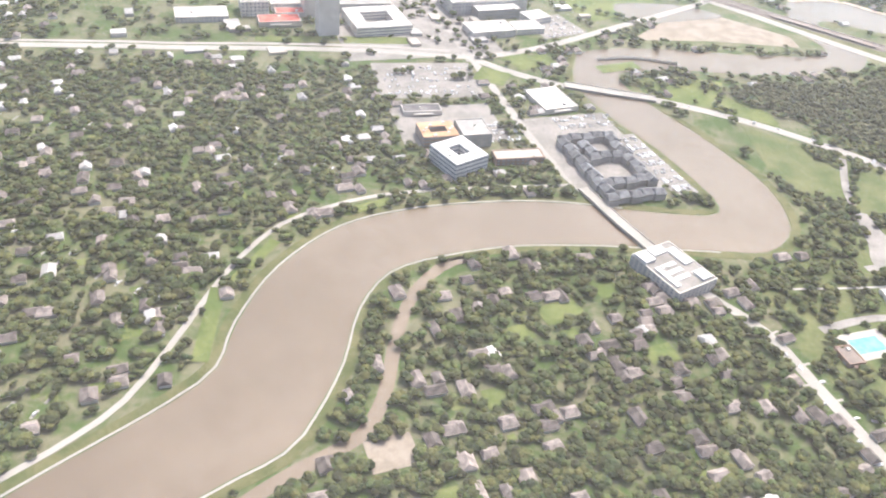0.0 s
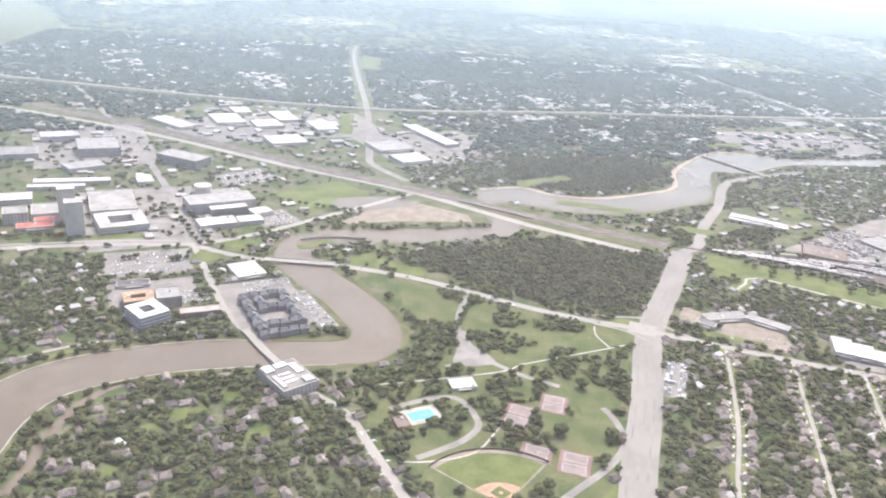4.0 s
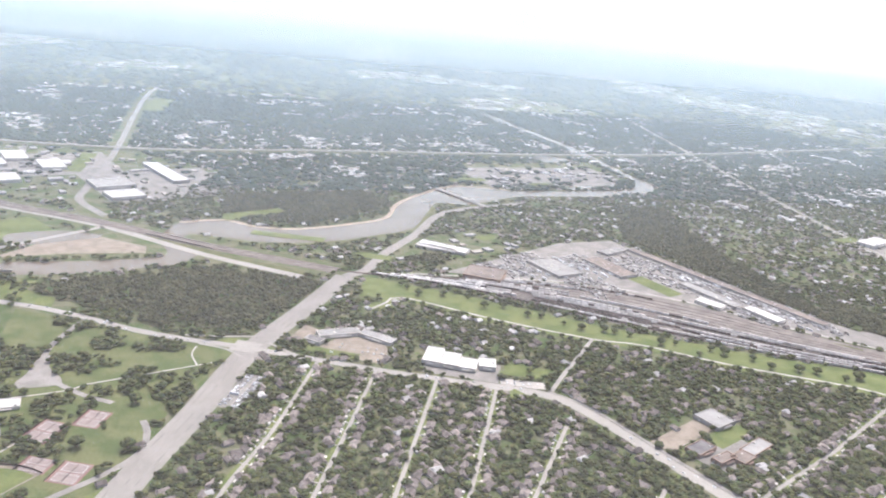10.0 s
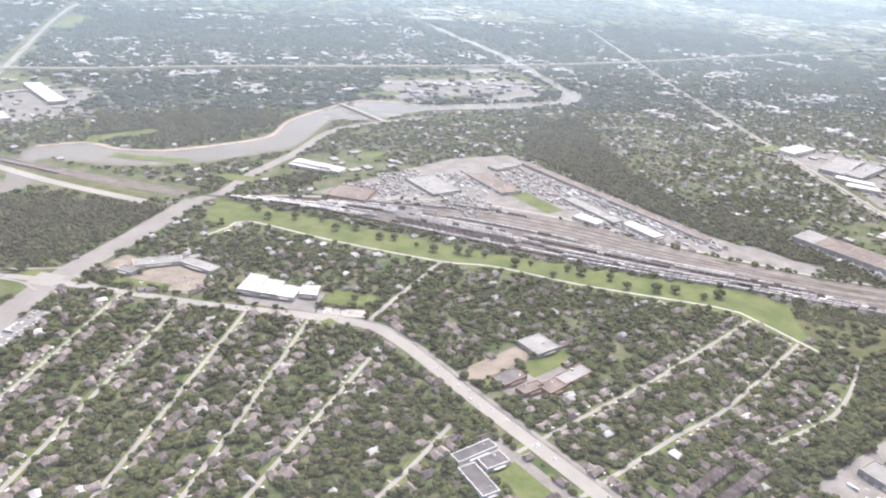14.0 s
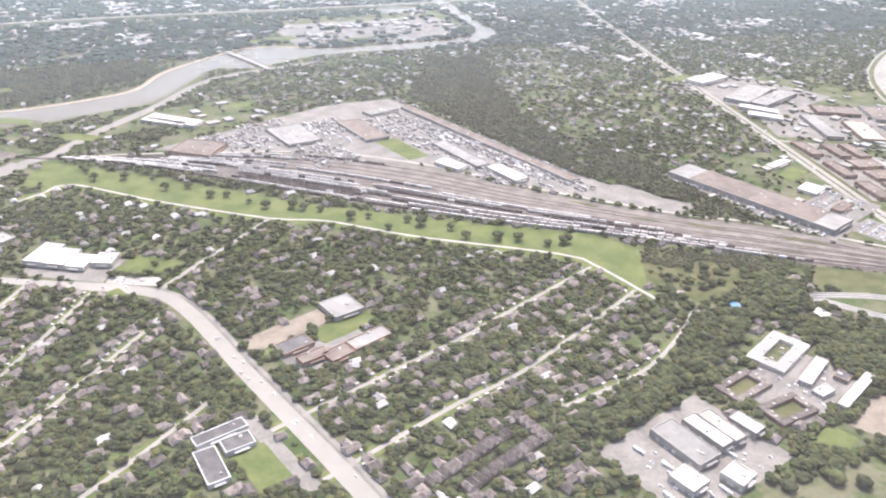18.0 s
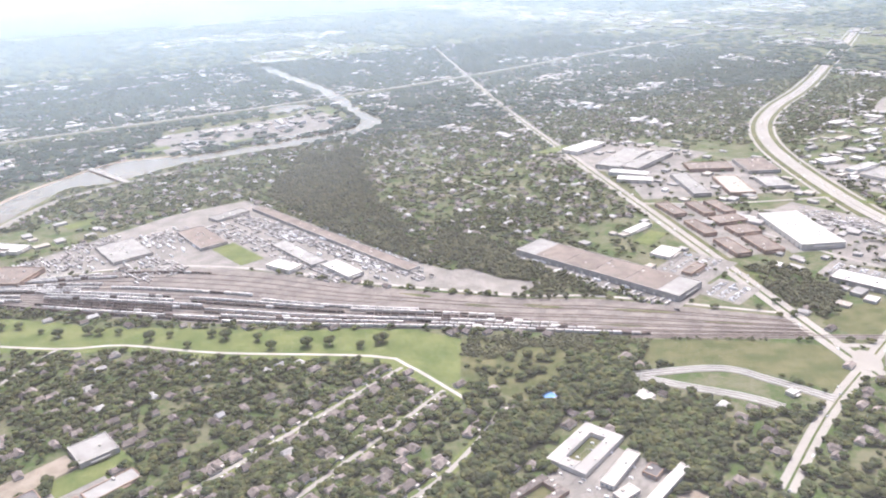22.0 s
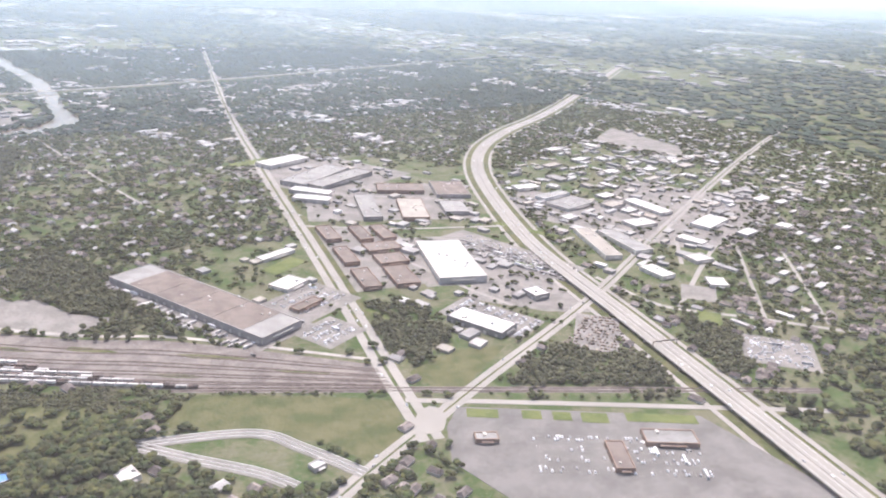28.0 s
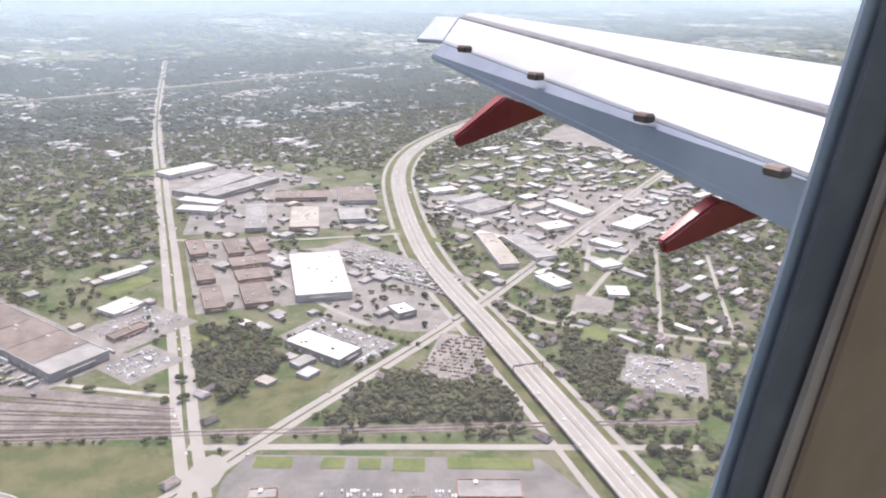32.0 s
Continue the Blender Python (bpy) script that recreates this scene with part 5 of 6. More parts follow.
for points in ([(74, 215.5), (84, 207), (98, 197.5), (116, 184.5), (131, 183), (156, 213), (146, 221.5), (123, 229), (106, 224.5), (90, 219.5), (78, 217.5)],
               [(307, 312), (333, 310), (316, 236), (312, 173), (306, 180), (295, 216), (284, 260)], [(322, 196), (331, 178), (338, 136), (333, 129), (322, 138), (312, 160), (314, 182)], [(373, 134), (386, 129), (384, 112), (376, 108), (370, 103), (371, 115)],
               [(381, 92.5), (397, 99.5), (411, 88), (413, 74), (404, 74)], [(433.5, 97.5), (441, 89.5), (422.5, 69), (420, 77), (427, 89)], [(186, 236), (196, 244), (204, 238), (196, 230)],
               [(128, 284), (160, 278), (200, 306), (190, 330), (130, 318)]):
    zone(points, 2)
zone([(289.5, 138.6), (318.6, 122.6), (325.3, 115.0), (322.0, 106.1), (310.0, 102.4), (299.0, 107.7), (294.4, 118.2), (289.1, 127.3)], 7)
zone([(283.7, 96.5), (295.8, 104.7), (306.4, 104.1), (302.1, 97.6), (292.2, 92.6), (282.1, 83.9), (269.6, 80.9), (262.2, 77.4), (248, 78), (268.2, 87.1)], 8)
zone([(318.1, 98.6), (325.0, 91.0), (320.2, 78.1), (312, 70), (311.6, 82.0), (309.0, 86.7), (310, 96)], 8)
zone([(316, 112), (326.0, 110.0), (318, 100), (304, 99.5), (303, 106)], 8)
zone([(286, 127), (320, 118.8), (353, 102.4), (354.5, 104.2), (322, 121.8), (292, 134.5)], 9)
zone([(352, 40), (420, 40), (404, 74), (376, 93), (362, 86)], 5)


def spot(x, y):
    i, j = int((x - X0) / CELL), int((y - Y0) / CELL)
    return (taken[i, j], kind_at[i, j]) if 0 <= i < NX and 0 <= j < NY else (False, 0)


rng = random.Random(11)
HOUSES = []
for w, d, rise, label in ((2.3, 1.5, 0.45, "low suburban house with a weathered shingle roof"), (1.9, 1.6, 0.5, "small suburban house with a hipped shingle roof"), (2.7, 1.6, 0.4, "long ranch house with a grey shingle roof")):
    h = empty("house", at(0, 0, 0, -50), label, "house", "suburban houses")
    part("wall", box(w, d, 0.5, 0, 0.02), WALL, h)
    part("roof", gable(w, d, 0.5, rise), SHINGLE, h)
    part("garage", box(0.8, 0.7, 0.42, 0, 0.03), WALL, h, m=at(w * 0.35, -d / 2 - 0.2))
    HOUSES.append(h)
used, rest, drives = [False] * 3, [], []
for s in STREETS + [BRIDGE_ROAD[4:], [(-70, 160), (-40, 150), (-14, 140)], [(-80, 140), (-50, 130), (-24, 122)], [(-70, 185), (-30, 178), (0, 172)]]:
    line = np.array(curve(s, 2.9))
    left, right = band(line, 0)
    t = np.gradient(line, axis=0)
    for i in range(len(line)):
        turn = math.degrees(math.atan2(t[i][1], t[i][0]))
        n = np.array([-t[i][1], t[i][0]]) / (np.linalg.norm(t[i]) + 1e-9)
        for sign in (-1, 1):
            x, y = line[i] + sign * n * rng.uniform(2.0, 2.6)
            if spot(x, y)[0] or rng.random() < 0.2:
                continue
            m = at(x, y, turn + (0 if sign > 0 else 180) + rng.uniform(-4, 4))
            drives.append((*(line[i] + sign * n * 1.1 + t[i] * 0.25), turn + 90))
            take(quad(x, y, 1.2, 0.8, turn))
            k = rng.randrange(3)
            if sum(used) < 3 and not used[k]:
                HOUSES[k].matrix_basis, used[k] = m, True
            elif len(rest) < 280:
                rest.append(copy_thing(HOUSES[k], m))


class Heap:
    """Many small pieces joined into one mesh of kind stuff."""

    def __init__(self):
        self.v, self.f, self.n = [], [], 0

    def add(self, v, f):
        self.v.append(v), self.f.append(f + self.n)
        self.n += len(v)

    def done(self, name, material, label, category):
        if self.n:
            ob = part(name, tri_mesh(name, np.concatenate(self.v), np.concatenate(self.f)), material)
            return tagged(ob, label, category, kind="stuff")


def placed(v, x, y, z, turn, sx, sy, sz):
    c, s = math.cos(turn), math.sin(turn)
    a = v * (sx, sy, sz)
    return np.stack([a[:, 0] * c - a[:, 1] * s + x, a[:, 0] * s + a[:, 1] * c + y, a[:, 2] + z], 1)


ROOF_V = np.array([(-0.5, -0.5, 0.5), (0.5, -0.5, 0.5), (0.5, 0.5, 0.5), (-0.5, 0.5, 0.5), (-0.36, 0, 1), (0.36, 0, 1)])
ROOF_F = np.array([(0, 1, 5), (0, 5, 4), (2, 3, 4), (2, 4, 5), (1, 2, 5), (3, 0, 4)])
BOX_V = np.array([(a, b, c) for c in (0, 1) for a, b in ((-0.5, -0.5), (0.5, -0.5), (0.5, 0.5), (-0.5, 0.5))], float)
BOX_F = np.array([(0, 1, 5), (0, 5, 4), (1, 2, 6), (1, 6, 5), (2, 3, 7), (2, 7, 6), (3, 0, 4), (3, 4, 7), (4, 5, 6), (4, 6, 7)])
CAR_V = np.concatenate([BOX_V * (1, 1, 0.6), BOX_V * (0.52, 0.86, 0.42) + (-0.06, 0, 0.58)])
CAR_F = np.concatenate([BOX_F, BOX_F + 8])
roofs, walls, cars, pale, grey, tan, dusty = Heap(), Heap(), Heap(), Heap(), Heap(), Heap(), Heap()
for x, y, turn in drives:
    pale.add(placed(BOX_V, x, y, 0, radians(turn), 1.3, 0.35, 0.05), BOX_F)
    if rng.random() < 0.5:
        cars.add(placed(CAR_V, x, y, 0.05, radians(turn), 0.62, 0.26, 0.22), CAR_F)
count = 0
while count < 6800:
    x, y = rng.uniform(-120, 560), 70 + 420 * rng.random() ** 1.3
    busy, kind = spot(x, y)
    if busy or kind in (2, 3, 5) or (kind == 0 and rng.random() < 0.25) or (kind == 4 and rng.random() < 0.72) or (kind == 6 and rng.random() < 0.85) or kind in (7, 8, 9):
        count += 0.2
        continue
    turn, w, d = radians(20 + rng.choice((0, 90)) + rng.uniform(-5, 5)), rng.uniform(1.5, 2.5), rng.uniform(1.2, 1.7)
    if kind in (4, 6):
        w, d, h = rng.uniform(1.4, 4.5), rng.uniform(1.4, 3.2), rng.uniform(0.5, 0.9)
        rng.choice((dusty, grey, grey, tan)).add(placed(BOX_V, x, y, 0, turn, w, d, h), BOX_F)
    else:
        (dusty if rng.random() < (0.10 if y < 180 else 0.34) else roofs).add(placed(ROOF_V, x, y, 0, turn, w + 0.2, d + 0.2, 0.95), ROOF_F)
        walls.add(placed(BOX_V, x, y, 0, turn, w, d, 0.5), BOX_F)
    take(quad(x, y, w, d, math.degrees(turn)))
    count += 1
roofs.done("house_roofs", SHINGLE, "weathered shingle roofs of many suburban houses", "roofs")
walls.done("house_walls", WALL, "pale painted walls of many suburban houses", "walls")

# rows of flats and workshops beyond the freeway
for k in range(900):
    x, y = rng.uniform(440, 640), rng.uniform(70, 280)
    i, j = int((x - X0) / CELL), int((y - Y0) / CELL)
    if not 0.42 * (x - 440) + 70 < y < 0.62 * (x - 440) + 190 or taken[i - 2:i + 3, j - 2:j + 3].any():
        continue
    turn, w, d = 10 + rng.choice((0, 0, 90)), rng.uniform(2.2, 5.5), rng.uniform(1.1, 1.9)
    rng.choice((dusty, dusty, grey, tan)).add(placed(BOX_V, x, y, 0, radians(turn), w, d, rng.uniform(0.5, 0.8)), BOX_F)
    take(quad(x, y, w + 0.6, d + 0.6, turn))
    for c in range(3):
        cars.add(placed(CAR_V, x + rng.uniform(-3, 3), y + rng.uniform(-3, 3), 0.06, radians(27), 0.66, 0.28, 0.23), CAR_F)

# works, stores and yards strung along the far roads
yards, white = Heap(), Heap()
BELT = [(58, 364, 9), (192, 369, 9), (165, 400, 10), (293, 378, 22), (353, 306, 7), (371, 387, 14), (413, 372, 12), (402, 297, 8), (459, 283, 10), (457, 335, 14), (507, 356, 18), (568, 244, 16), (556, 200, 12), (530, 152, 10), (383, 319, 8), (640, 310, 22), (636, 399, 20), (20, 396, 12), (-40, 380, 16)]
OUTER = [(115, 433, 12), (132, 480, 16), (184, 448, 14), (224, 452, 16), (274, 457, 18), (343, 456, 20), (377, 452, 20), (434, 460, 20), (496, 425, 18), (520, 516, 20), (553, 494, 20), (586, 472, 20), (721, 444, 24), (637, 520, 22), (187, 608, 26), (42, 630, 26), (22, 580, 22), (281, 600, 30), (316, 572, 26), (420, 610, 26), (30, 470, 20), (-60, 520, 26)]
for cx, cy, r in BELT + OUTER:
    lean = radians(18 + 90 * rng.randrange(2))
    for k in range(int(r * 3.0)):
        a, b = rng.uniform(-1.3, 1.3) * r, rng.uniform(-0.5, 0.5) * r * (0.6 + 0.6 * rng.random())
        x, y = cx + a * math.cos(lean) - b * math.sin(lean), cy + a * math.sin(lean) + b * math.cos(lean)
        if spot(x, y)[0] or noise.noise((x * 0.05, y * 0.05, 6.1)) < -0.12:
            continue
        if k % 6 == 0:
            w, d = rng.uniform(4, 10), rng.uniform(3, 6)
            yards.add(placed(BOX_V, x, y, 0, lean, w, d, rng.uniform(0.03, 0.07)), BOX_F)
        w, d = rng.uniform(1.6, 6.0), rng.uniform(1.3, 3.2)
        rng.choice((white, dusty, dusty, grey, grey, tan)).add(placed(BOX_V, x, y, 0, lean + radians(rng.choice((0, 90)) + rng.uniform(-3, 3)), w, d, rng.uniform(0.6, 1.2)), BOX_F)
        take(quad(x, y, w + 0.6, d + 0.6, 18))
yards.done("distant_yards", LOT, "pale yards and car parks of the far works", "yards")
white.done("white_sheds", WHITE, "white flat roofs of far works and stores", "sheds")
grey.done("grey_sheds", GREY_ROOF, "small grey flat-roofed sheds and shops", "sheds")
tan.done("tan_sheds", TAN_ROOF, "small tan flat-roofed sheds and shops", "sheds")

# mown back gardens
plots = Heap()
for k in range(2600):
    x, y = rng.uniform(-100, 345), 70 + 135 * rng.random() ** 1.2
    busy, kind = spot(x, y)
    if not busy and kind == 1 and noise.noise((x * 0.05, y * 0.05, 4.4)) > -0.15:
        plots.add(placed(BOX_V, x, y, 0, radians(22 + rng.uniform(-4, 4)), rng.uniform(0.8, 2.0), rng.uniform(0.7, 1.6), 0.02 + 0.01 * rng.random()), BOX_F)
plots.done("garden_lawns", GRASS, "small mown lawns between suburban houses", "lawns")

# parked cars in the lots, cars on the roads
lines = Heap()
for x, y, w, d, turn, n in ((15.2, 208.5, 18, 13, 12, 70), (55.2, 183, 4, 18, 22, 70), (128.3, 151, 14.5, 4.6, 62, 55), (363, 125.5, 9, 8, 22, 60), (45, 196.5, 12, 5, 19, 40), (28.5, 190, 7, 8, 16, 45), (191.9, 147.2, 8, 2, -20, 10), (396, 115.5, 10, 19, 22, 130), (383, 66.5, 26, 10, -33, 95), (366, 142, 14, 11, 22, 60), (270, 70, 20, 14, 18, 50),
                          (346, 149.5, 15, 46, 22, 40), (424, 143, 10, 36, 15, 110), (302, 83, 14, 13, 27, 25), (157, 168, 14, 7, -27, 12), (437, 75, 11, 12, 40, 110), (240, 225, 40, 24, 20, 90), (295, 195, 16, 50, 20, 110), (33, 283, 19, 14, 40, 90), (44, 243, 11, 11, 30, 40)):
    c, q = math.cos(radians(turn)), math.sin(radians(turn))
    rough = (x, y) in ((346, 149.5), (240, 225), (295, 195), (270, 70), (410, 99), (437, 75), (424, 143))
    rows = [r + e for r in np.arange(0.45, d, 2.7) for e in (0.0, 0.82) if r + e < d - 0.3]
    slots = [(a, b) for b in rows for a in np.arange(0.3, w - 0.2, 0.42)]
    for a, b in ([(rng.random() * w, rng.random() * d) for k in range(n)] if rough else rng.sample(slots, min(n, len(slots)))):
        px, py = x + c * (a - w / 2) - q * (b - d / 2), y + q * (a - w / 2) + c * (b - d / 2)
        long = rng.random() < (0.35 if rough and x < 350 else 0.02)
        cars.add(placed(BOX_V if long else CAR_V, px, py, 0.07, radians(turn + 90), 2.0 if long else 0.66, 0.38 if long else 0.28, 0.5 if long else 0.23), BOX_F if long else CAR_F)
    for a, b in ([] if rough else slots):
        px, py = x + c * (a - w / 2 + 0.21) - q * (b - d / 2), y + q * (a - w / 2 + 0.21) + c * (b - d / 2)
        lines.add(placed(BOX_V, px, py, 0.02, radians(turn + 90), 0.74, 0.035, 0.09), BOX_F)
lines.done("bay_lines", WORN, "painted white lines of the parking bays", "markings")
for line, n, half, z in ((AVENUE, 50, 1.0, 0.06), (BIG_ROAD, 90, 2.6, 0.06), (FREEWAY, 90, 2.2, 0.16), (DIAGONAL, 40, 1.4, 0.06), (BRIDGE_ROAD[5:], 8, 0.5, 0.06)):
    p = np.array(curve(line, 2))
    for k in range(n):
        i = rng.randrange(len(p) - 1)
        dx, dy = p[i + 1] - p[i]
        o, l = rng.uniform(-half, half), math.hypot(dx, dy) + 1e-6
        cars.add(placed(CAR_V, p[i][0] - dy / l * o, p[i][1] + dx / l * o, z + (freeway_rise(p[i][1]) if line is FREEWAY else 0), math.atan2(dy, dx), 0.66, 0.28, 0.23), CAR_F)
cars.done("parked_cars", CAR, "many parked and passing cars and trucks", "cars")

# containers, trailers and stores in the freight yard
crates = Heap()
AX, AY = Vector((0.36, -0.93)), Vector((0.93, 0.36))
for base, across, along, n in ((Vector((287, 206)), 4.5, 66, 230), (Vector((272, 216)), 7, 46, 120), (Vector((246, 232)), 18, 14, 120), (Vector((222, 226)), 14, 12, 60), (Vector((301, 178)), 5, 26, 90), (Vector((340, 141)), 2.0, 40, 40), (Vector((243, 209)), 14, 18, 110), (Vector((299, 192)), 3, 44, 90), (Vector((229, 238)), 16, 9, 60), (Vector((278, 226)), 8, 40, 130), (Vector((213, 228)), 10, 9, 40), (Vector((283, 186)), 8, 22, 90), (Vector((422, 141)), 8, 34, 150)):
    for k in range(n):
        p = base + AX * rng.uniform(-0.5, 0.5) * along + AY * round(rng.uniform(-0.5, 0.5) * across / 1.1) * 1.1
        if base.x == 340:
            p = base + AX * rng.uniform(-0.5, 0.5) * along + AY * rng.uniform(-0.6, 0.6)
        q = p - Vector((266, 208.5))
        if abs(q.dot(AX)) < 9.5 and abs(q.dot(AY)) < 4:
            continue
        crates.add(placed(BOX_V, p.x, p.y, 0.03, math.atan2(AX.y, AX.x) + (0 if rng.random() < 0.75 else 1.571) + (1.571 if base.x == 340 else 0), rng.uniform(0.8, 2.2), 0.4, rng.uniform(0.25, 0.5)), BOX_F)
# scrap rows in the salvage yard beside the freeway
scrap = Heap()
for k in range(260):
    u, v = rng.random(), round(rng.random() * 12) / 12
    a, b = Vector((414.5, 106)).lerp(Vector((418.5, 102.5)), u), Vector((400.5, 98.5)).lerp(Vector((410, 87)), u)
    p = a.lerp(b, v)
    scrap.add(placed(BOX_V, p.x, p.y, 0.03, rng.uniform(0.5, 1.1), rng.uniform(0.3, 0.8), 0.35, rng.uniform(0.15, 0.35)), BOX_F)
scrap.done("scrap_rows", SCRAP, "rows of rusty scrap in a salvage yard", "scrap")
for k in range(26):
    c, q = math.cos(radians(22)), math.sin(radians(22))
    a, b = -7.0 - 0.6 * rng.random(), -22 + 44 * k / 25
    if rng.random() < 0.7:
        crates.add(placed(BOX_V, 345.9 + c * a - q * b, 149.5 + q * a + c * b, 0.06, radians(22), 2.0, 0.42, 0.5), BOX_F)
crates.done("freight_containers", BOXES, "rows of pale containers and trailers in freight yards", "containers")

# ---- trees ----
PHI = (1 + 5**0.5) / 2
ICO_V = np.array([(-1, PHI, 0), (1, PHI, 0), (-1, -PHI, 0), (1, -PHI, 0), (0, -1, PHI), (0, 1, PHI), (0, -1, -PHI), (0, 1, -PHI), (PHI, 0, -1), (PHI, 0, 1), (-PHI, 0, -1), (-PHI, 0, 1)]) / math.sqrt(1 + PHI * PHI)
ICO_F = np.array([(0, 11, 5), (0, 5, 1), (0, 1, 7), (0, 7, 10), (0, 10, 11), (1, 5, 9), (5, 11, 4), (11, 10, 2), (10, 7, 6), (7, 1, 8), (3, 9, 4), (3, 4, 2), (3, 2, 6), (3, 6, 8), (3, 8, 9), (4, 9, 5), (2, 4, 11), (6, 2, 10), (8, 6, 7), (9, 8, 1)])
nrng = np.random.default_rng(3)


def crown_shape(lobes):
    """A crown one unit wide of rough overlapping clumps, from the ground up."""
    v, f = [], []
    for k in range(lobes):
        a, r = 2 * math.pi * (k + nrng.random() * 0.6) / max(1, lobes - 1), 0.27 + 0.06 * nrng.random()
        c = np.array((r * math.cos(a), r * math.sin(a), 0.42 + 0.12 * nrng.random())) if k else np.array((0, 0, 0.62))
        s = (0.24 + 0.10 * nrng.random()) if lobes > 1 else 0.5
        q = ICO_V * (1 + 0.32 * (nrng.random((12, 1)) - 0.4)) * s * (1, 1, 0.85)
        if lobes == 1:
            c = np.array((0, 0, 0.45))
        v.append(q + c)
        f.append(ICO_F + 12 * k)
    return np.concatenate(v), np.concatenate(f)


ICO_F = ICO_F[ICO_V[ICO_F].mean(1)[:, 2] > -0.3]
NEAR = [crown_shape(6) for _ in range(10)]
MID = [crown_shape(3) for _ in range(10)]
ONE = [crown_shape(1) for _ in range(10)]
TRUNK_V, TRUNK_F = BOX_V * (0.1, 0.1, 0.4), BOX_F[:8]


def plant(heap, shapes, x, y, size, tall, trunk=True):
    v, f = shapes[rng.randrange(len(shapes))]
    heap.add(placed(v, x, y, 0, rng.uniform(0, 6.28), size, size, size * tall), f)


def scatter(box_, spacing, wanted, density, sizes, heap, shapes, tall=(0.7, 1.0)):
    x = box_[0]
    while x < box_[1]:
        y = box_[2]
        while y < box_[3]:
            px, py = x + rng.uniform(-0.6, 0.6) * spacing, y + rng.uniform(-0.6, 0.6) * spacing
            busy = spot(px, py)[0]
            kind = spot(px + 4 * noise.noise((px * 0.15, py * 0.15, 9)), py + 4 * noise.noise((px * 0.15, py * 0.15, 5)))[1]
            if kind == 3 and noise.noise((px * 0.1, py * 0.1, 1.7)) < -0.08:
                kind = -1
            if not busy and kind in wanted and rng.random() < density[kind] * (0.55 + 0.9 * noise.noise((px * 0.08, py * 0.08, 3.1)) + 0.45):
                plant(heap, shapes, px, py, rng.uniform(*sizes), rng.uniform(*tall))
            y += spacing
        x += spacing


near, wood, mid, far = Heap(), Heap(), Heap(), Heap()
scatter((-110, 352, 62, 122), 1.2, (0, 1, 3, 4, 7), {0: 0.55, 1: 0.80, 3: 0.7, 4: 0.06, 7: 0.25}, (0.9, 2.2), near, NEAR, (0.5, 0.8))
scatter((-110, 352, 122, 206), 1.25, (0, 1, 3, 4, 7), {0: 0.55, 1: 0.80, 3: 0.7, 4: 0.06, 7: 0.25}, (1.0, 2.3), near, MID, (0.5, 0.8))
scatter((50, 460, 62, 340), 0.95, (2,), {2: 0.9}, (1.0, 1.75), wood, MID, (0.8, 1.15))
scatter((352, 648, 32, 206), 1.5, (0, 1, 3, 4), {0: 0.45, 1: 0.6, 3: 0.2, 4: 0.12, 7: 0.5}, (1.0, 2.1), mid, MID, (0.55, 0.85))
scatter((-130, 648, 206, 330), 1.8, (0, 1, 3, 4, 6), {0: 0.7, 1: 0.52, 3: 0.1, 4: 0.1, 6: 0.2}, (1.3, 2.4), mid, MID, (0.5, 0.75))
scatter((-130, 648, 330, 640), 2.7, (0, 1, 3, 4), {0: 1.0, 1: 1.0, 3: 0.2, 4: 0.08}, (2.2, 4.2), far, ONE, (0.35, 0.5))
scatter((-130, 480, -70, 62), 2.8, (0, 1), {0: 0.6, 1: 0.6}, (1.8, 3.0), mid, ONE, (0.5, 0.7))
scatter((240, 352, 62, 122), 1.15, (8,), {8: 0.95}, (1.5, 2.9), near, NEAR, (0.6, 0.9))
scatter((280, 358, 96, 140), 0.62, (9,), {9: 0.9}, (0.5, 1.0), wood, MID, (0.7, 1.0))
near.done("garden_trees", LEAF, "dense leafy garden and street trees", "trees")
wood.done("woodland", DARK_LEAF, "dark dense woodland canopy", "woods")
mid.done("suburban_trees", LEAF, "leafy trees of the farther suburbs", "trees")

# distance: groves and pale roofs out into the haze
roof_far = Heap()
for k in range(30000):
    r, a = 420 * math.exp(rng.random() * 2.0), radians(rng.uniform(-75, 24))
    x, y = 170 - r * math.sin(a) * 1.0, r * math.cos(a)
    if y < 330 and -130 < x < 648 or (640 > y and -130 < x < 648) or y < 60:
        continue
    s = r / 420
    if noise.noise((x * 0.006, y * 0.006, 7)) > -0.22 + 0.1 * rng.random():
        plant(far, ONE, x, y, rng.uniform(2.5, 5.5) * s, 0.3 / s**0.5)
    elif rng.random() < 0.22:
        (roof_far if rng.random() < 0.6 else dusty).add(placed(BOX_V, x, y, 0, radians(18 + rng.choice((0, 90))), rng.uniform(2, 8) * s, rng.uniform(2, 5) * s, 1.2), BOX_F)
for k in range(1500):
    x, y = rng.uniform(-130, 640), rng.uniform(330, 640)
    if not spot(x, y)[0] and noise.noise((x * 0.012, y * 0.02, 2)) > 0.05:
        (dusty if rng.random() < 0.4 else roof_far).add(placed(BOX_V, x, y, 0, radians(18 + rng.choice((0, 90))), rng.uniform(1.5, 6), rng.uniform(1.5, 4), rng.uniform(0.6, 1.4)), BOX_F)
far.done("distant_trees", FAR_LEAF, "distant tree canopy with bluish haze in its colour", "trees")
dusty.done("dusty_roofs", OFF_WHITE, "dusty pale roofs scattered through the suburbs", "roofs")
pale.done("pale_drives", CONCRETE, "pale concrete drives beside the houses", "drives")
roof_far.done("distant_roofs", GREY_ROOF, "grey distant roofs in the haze", "roofs")


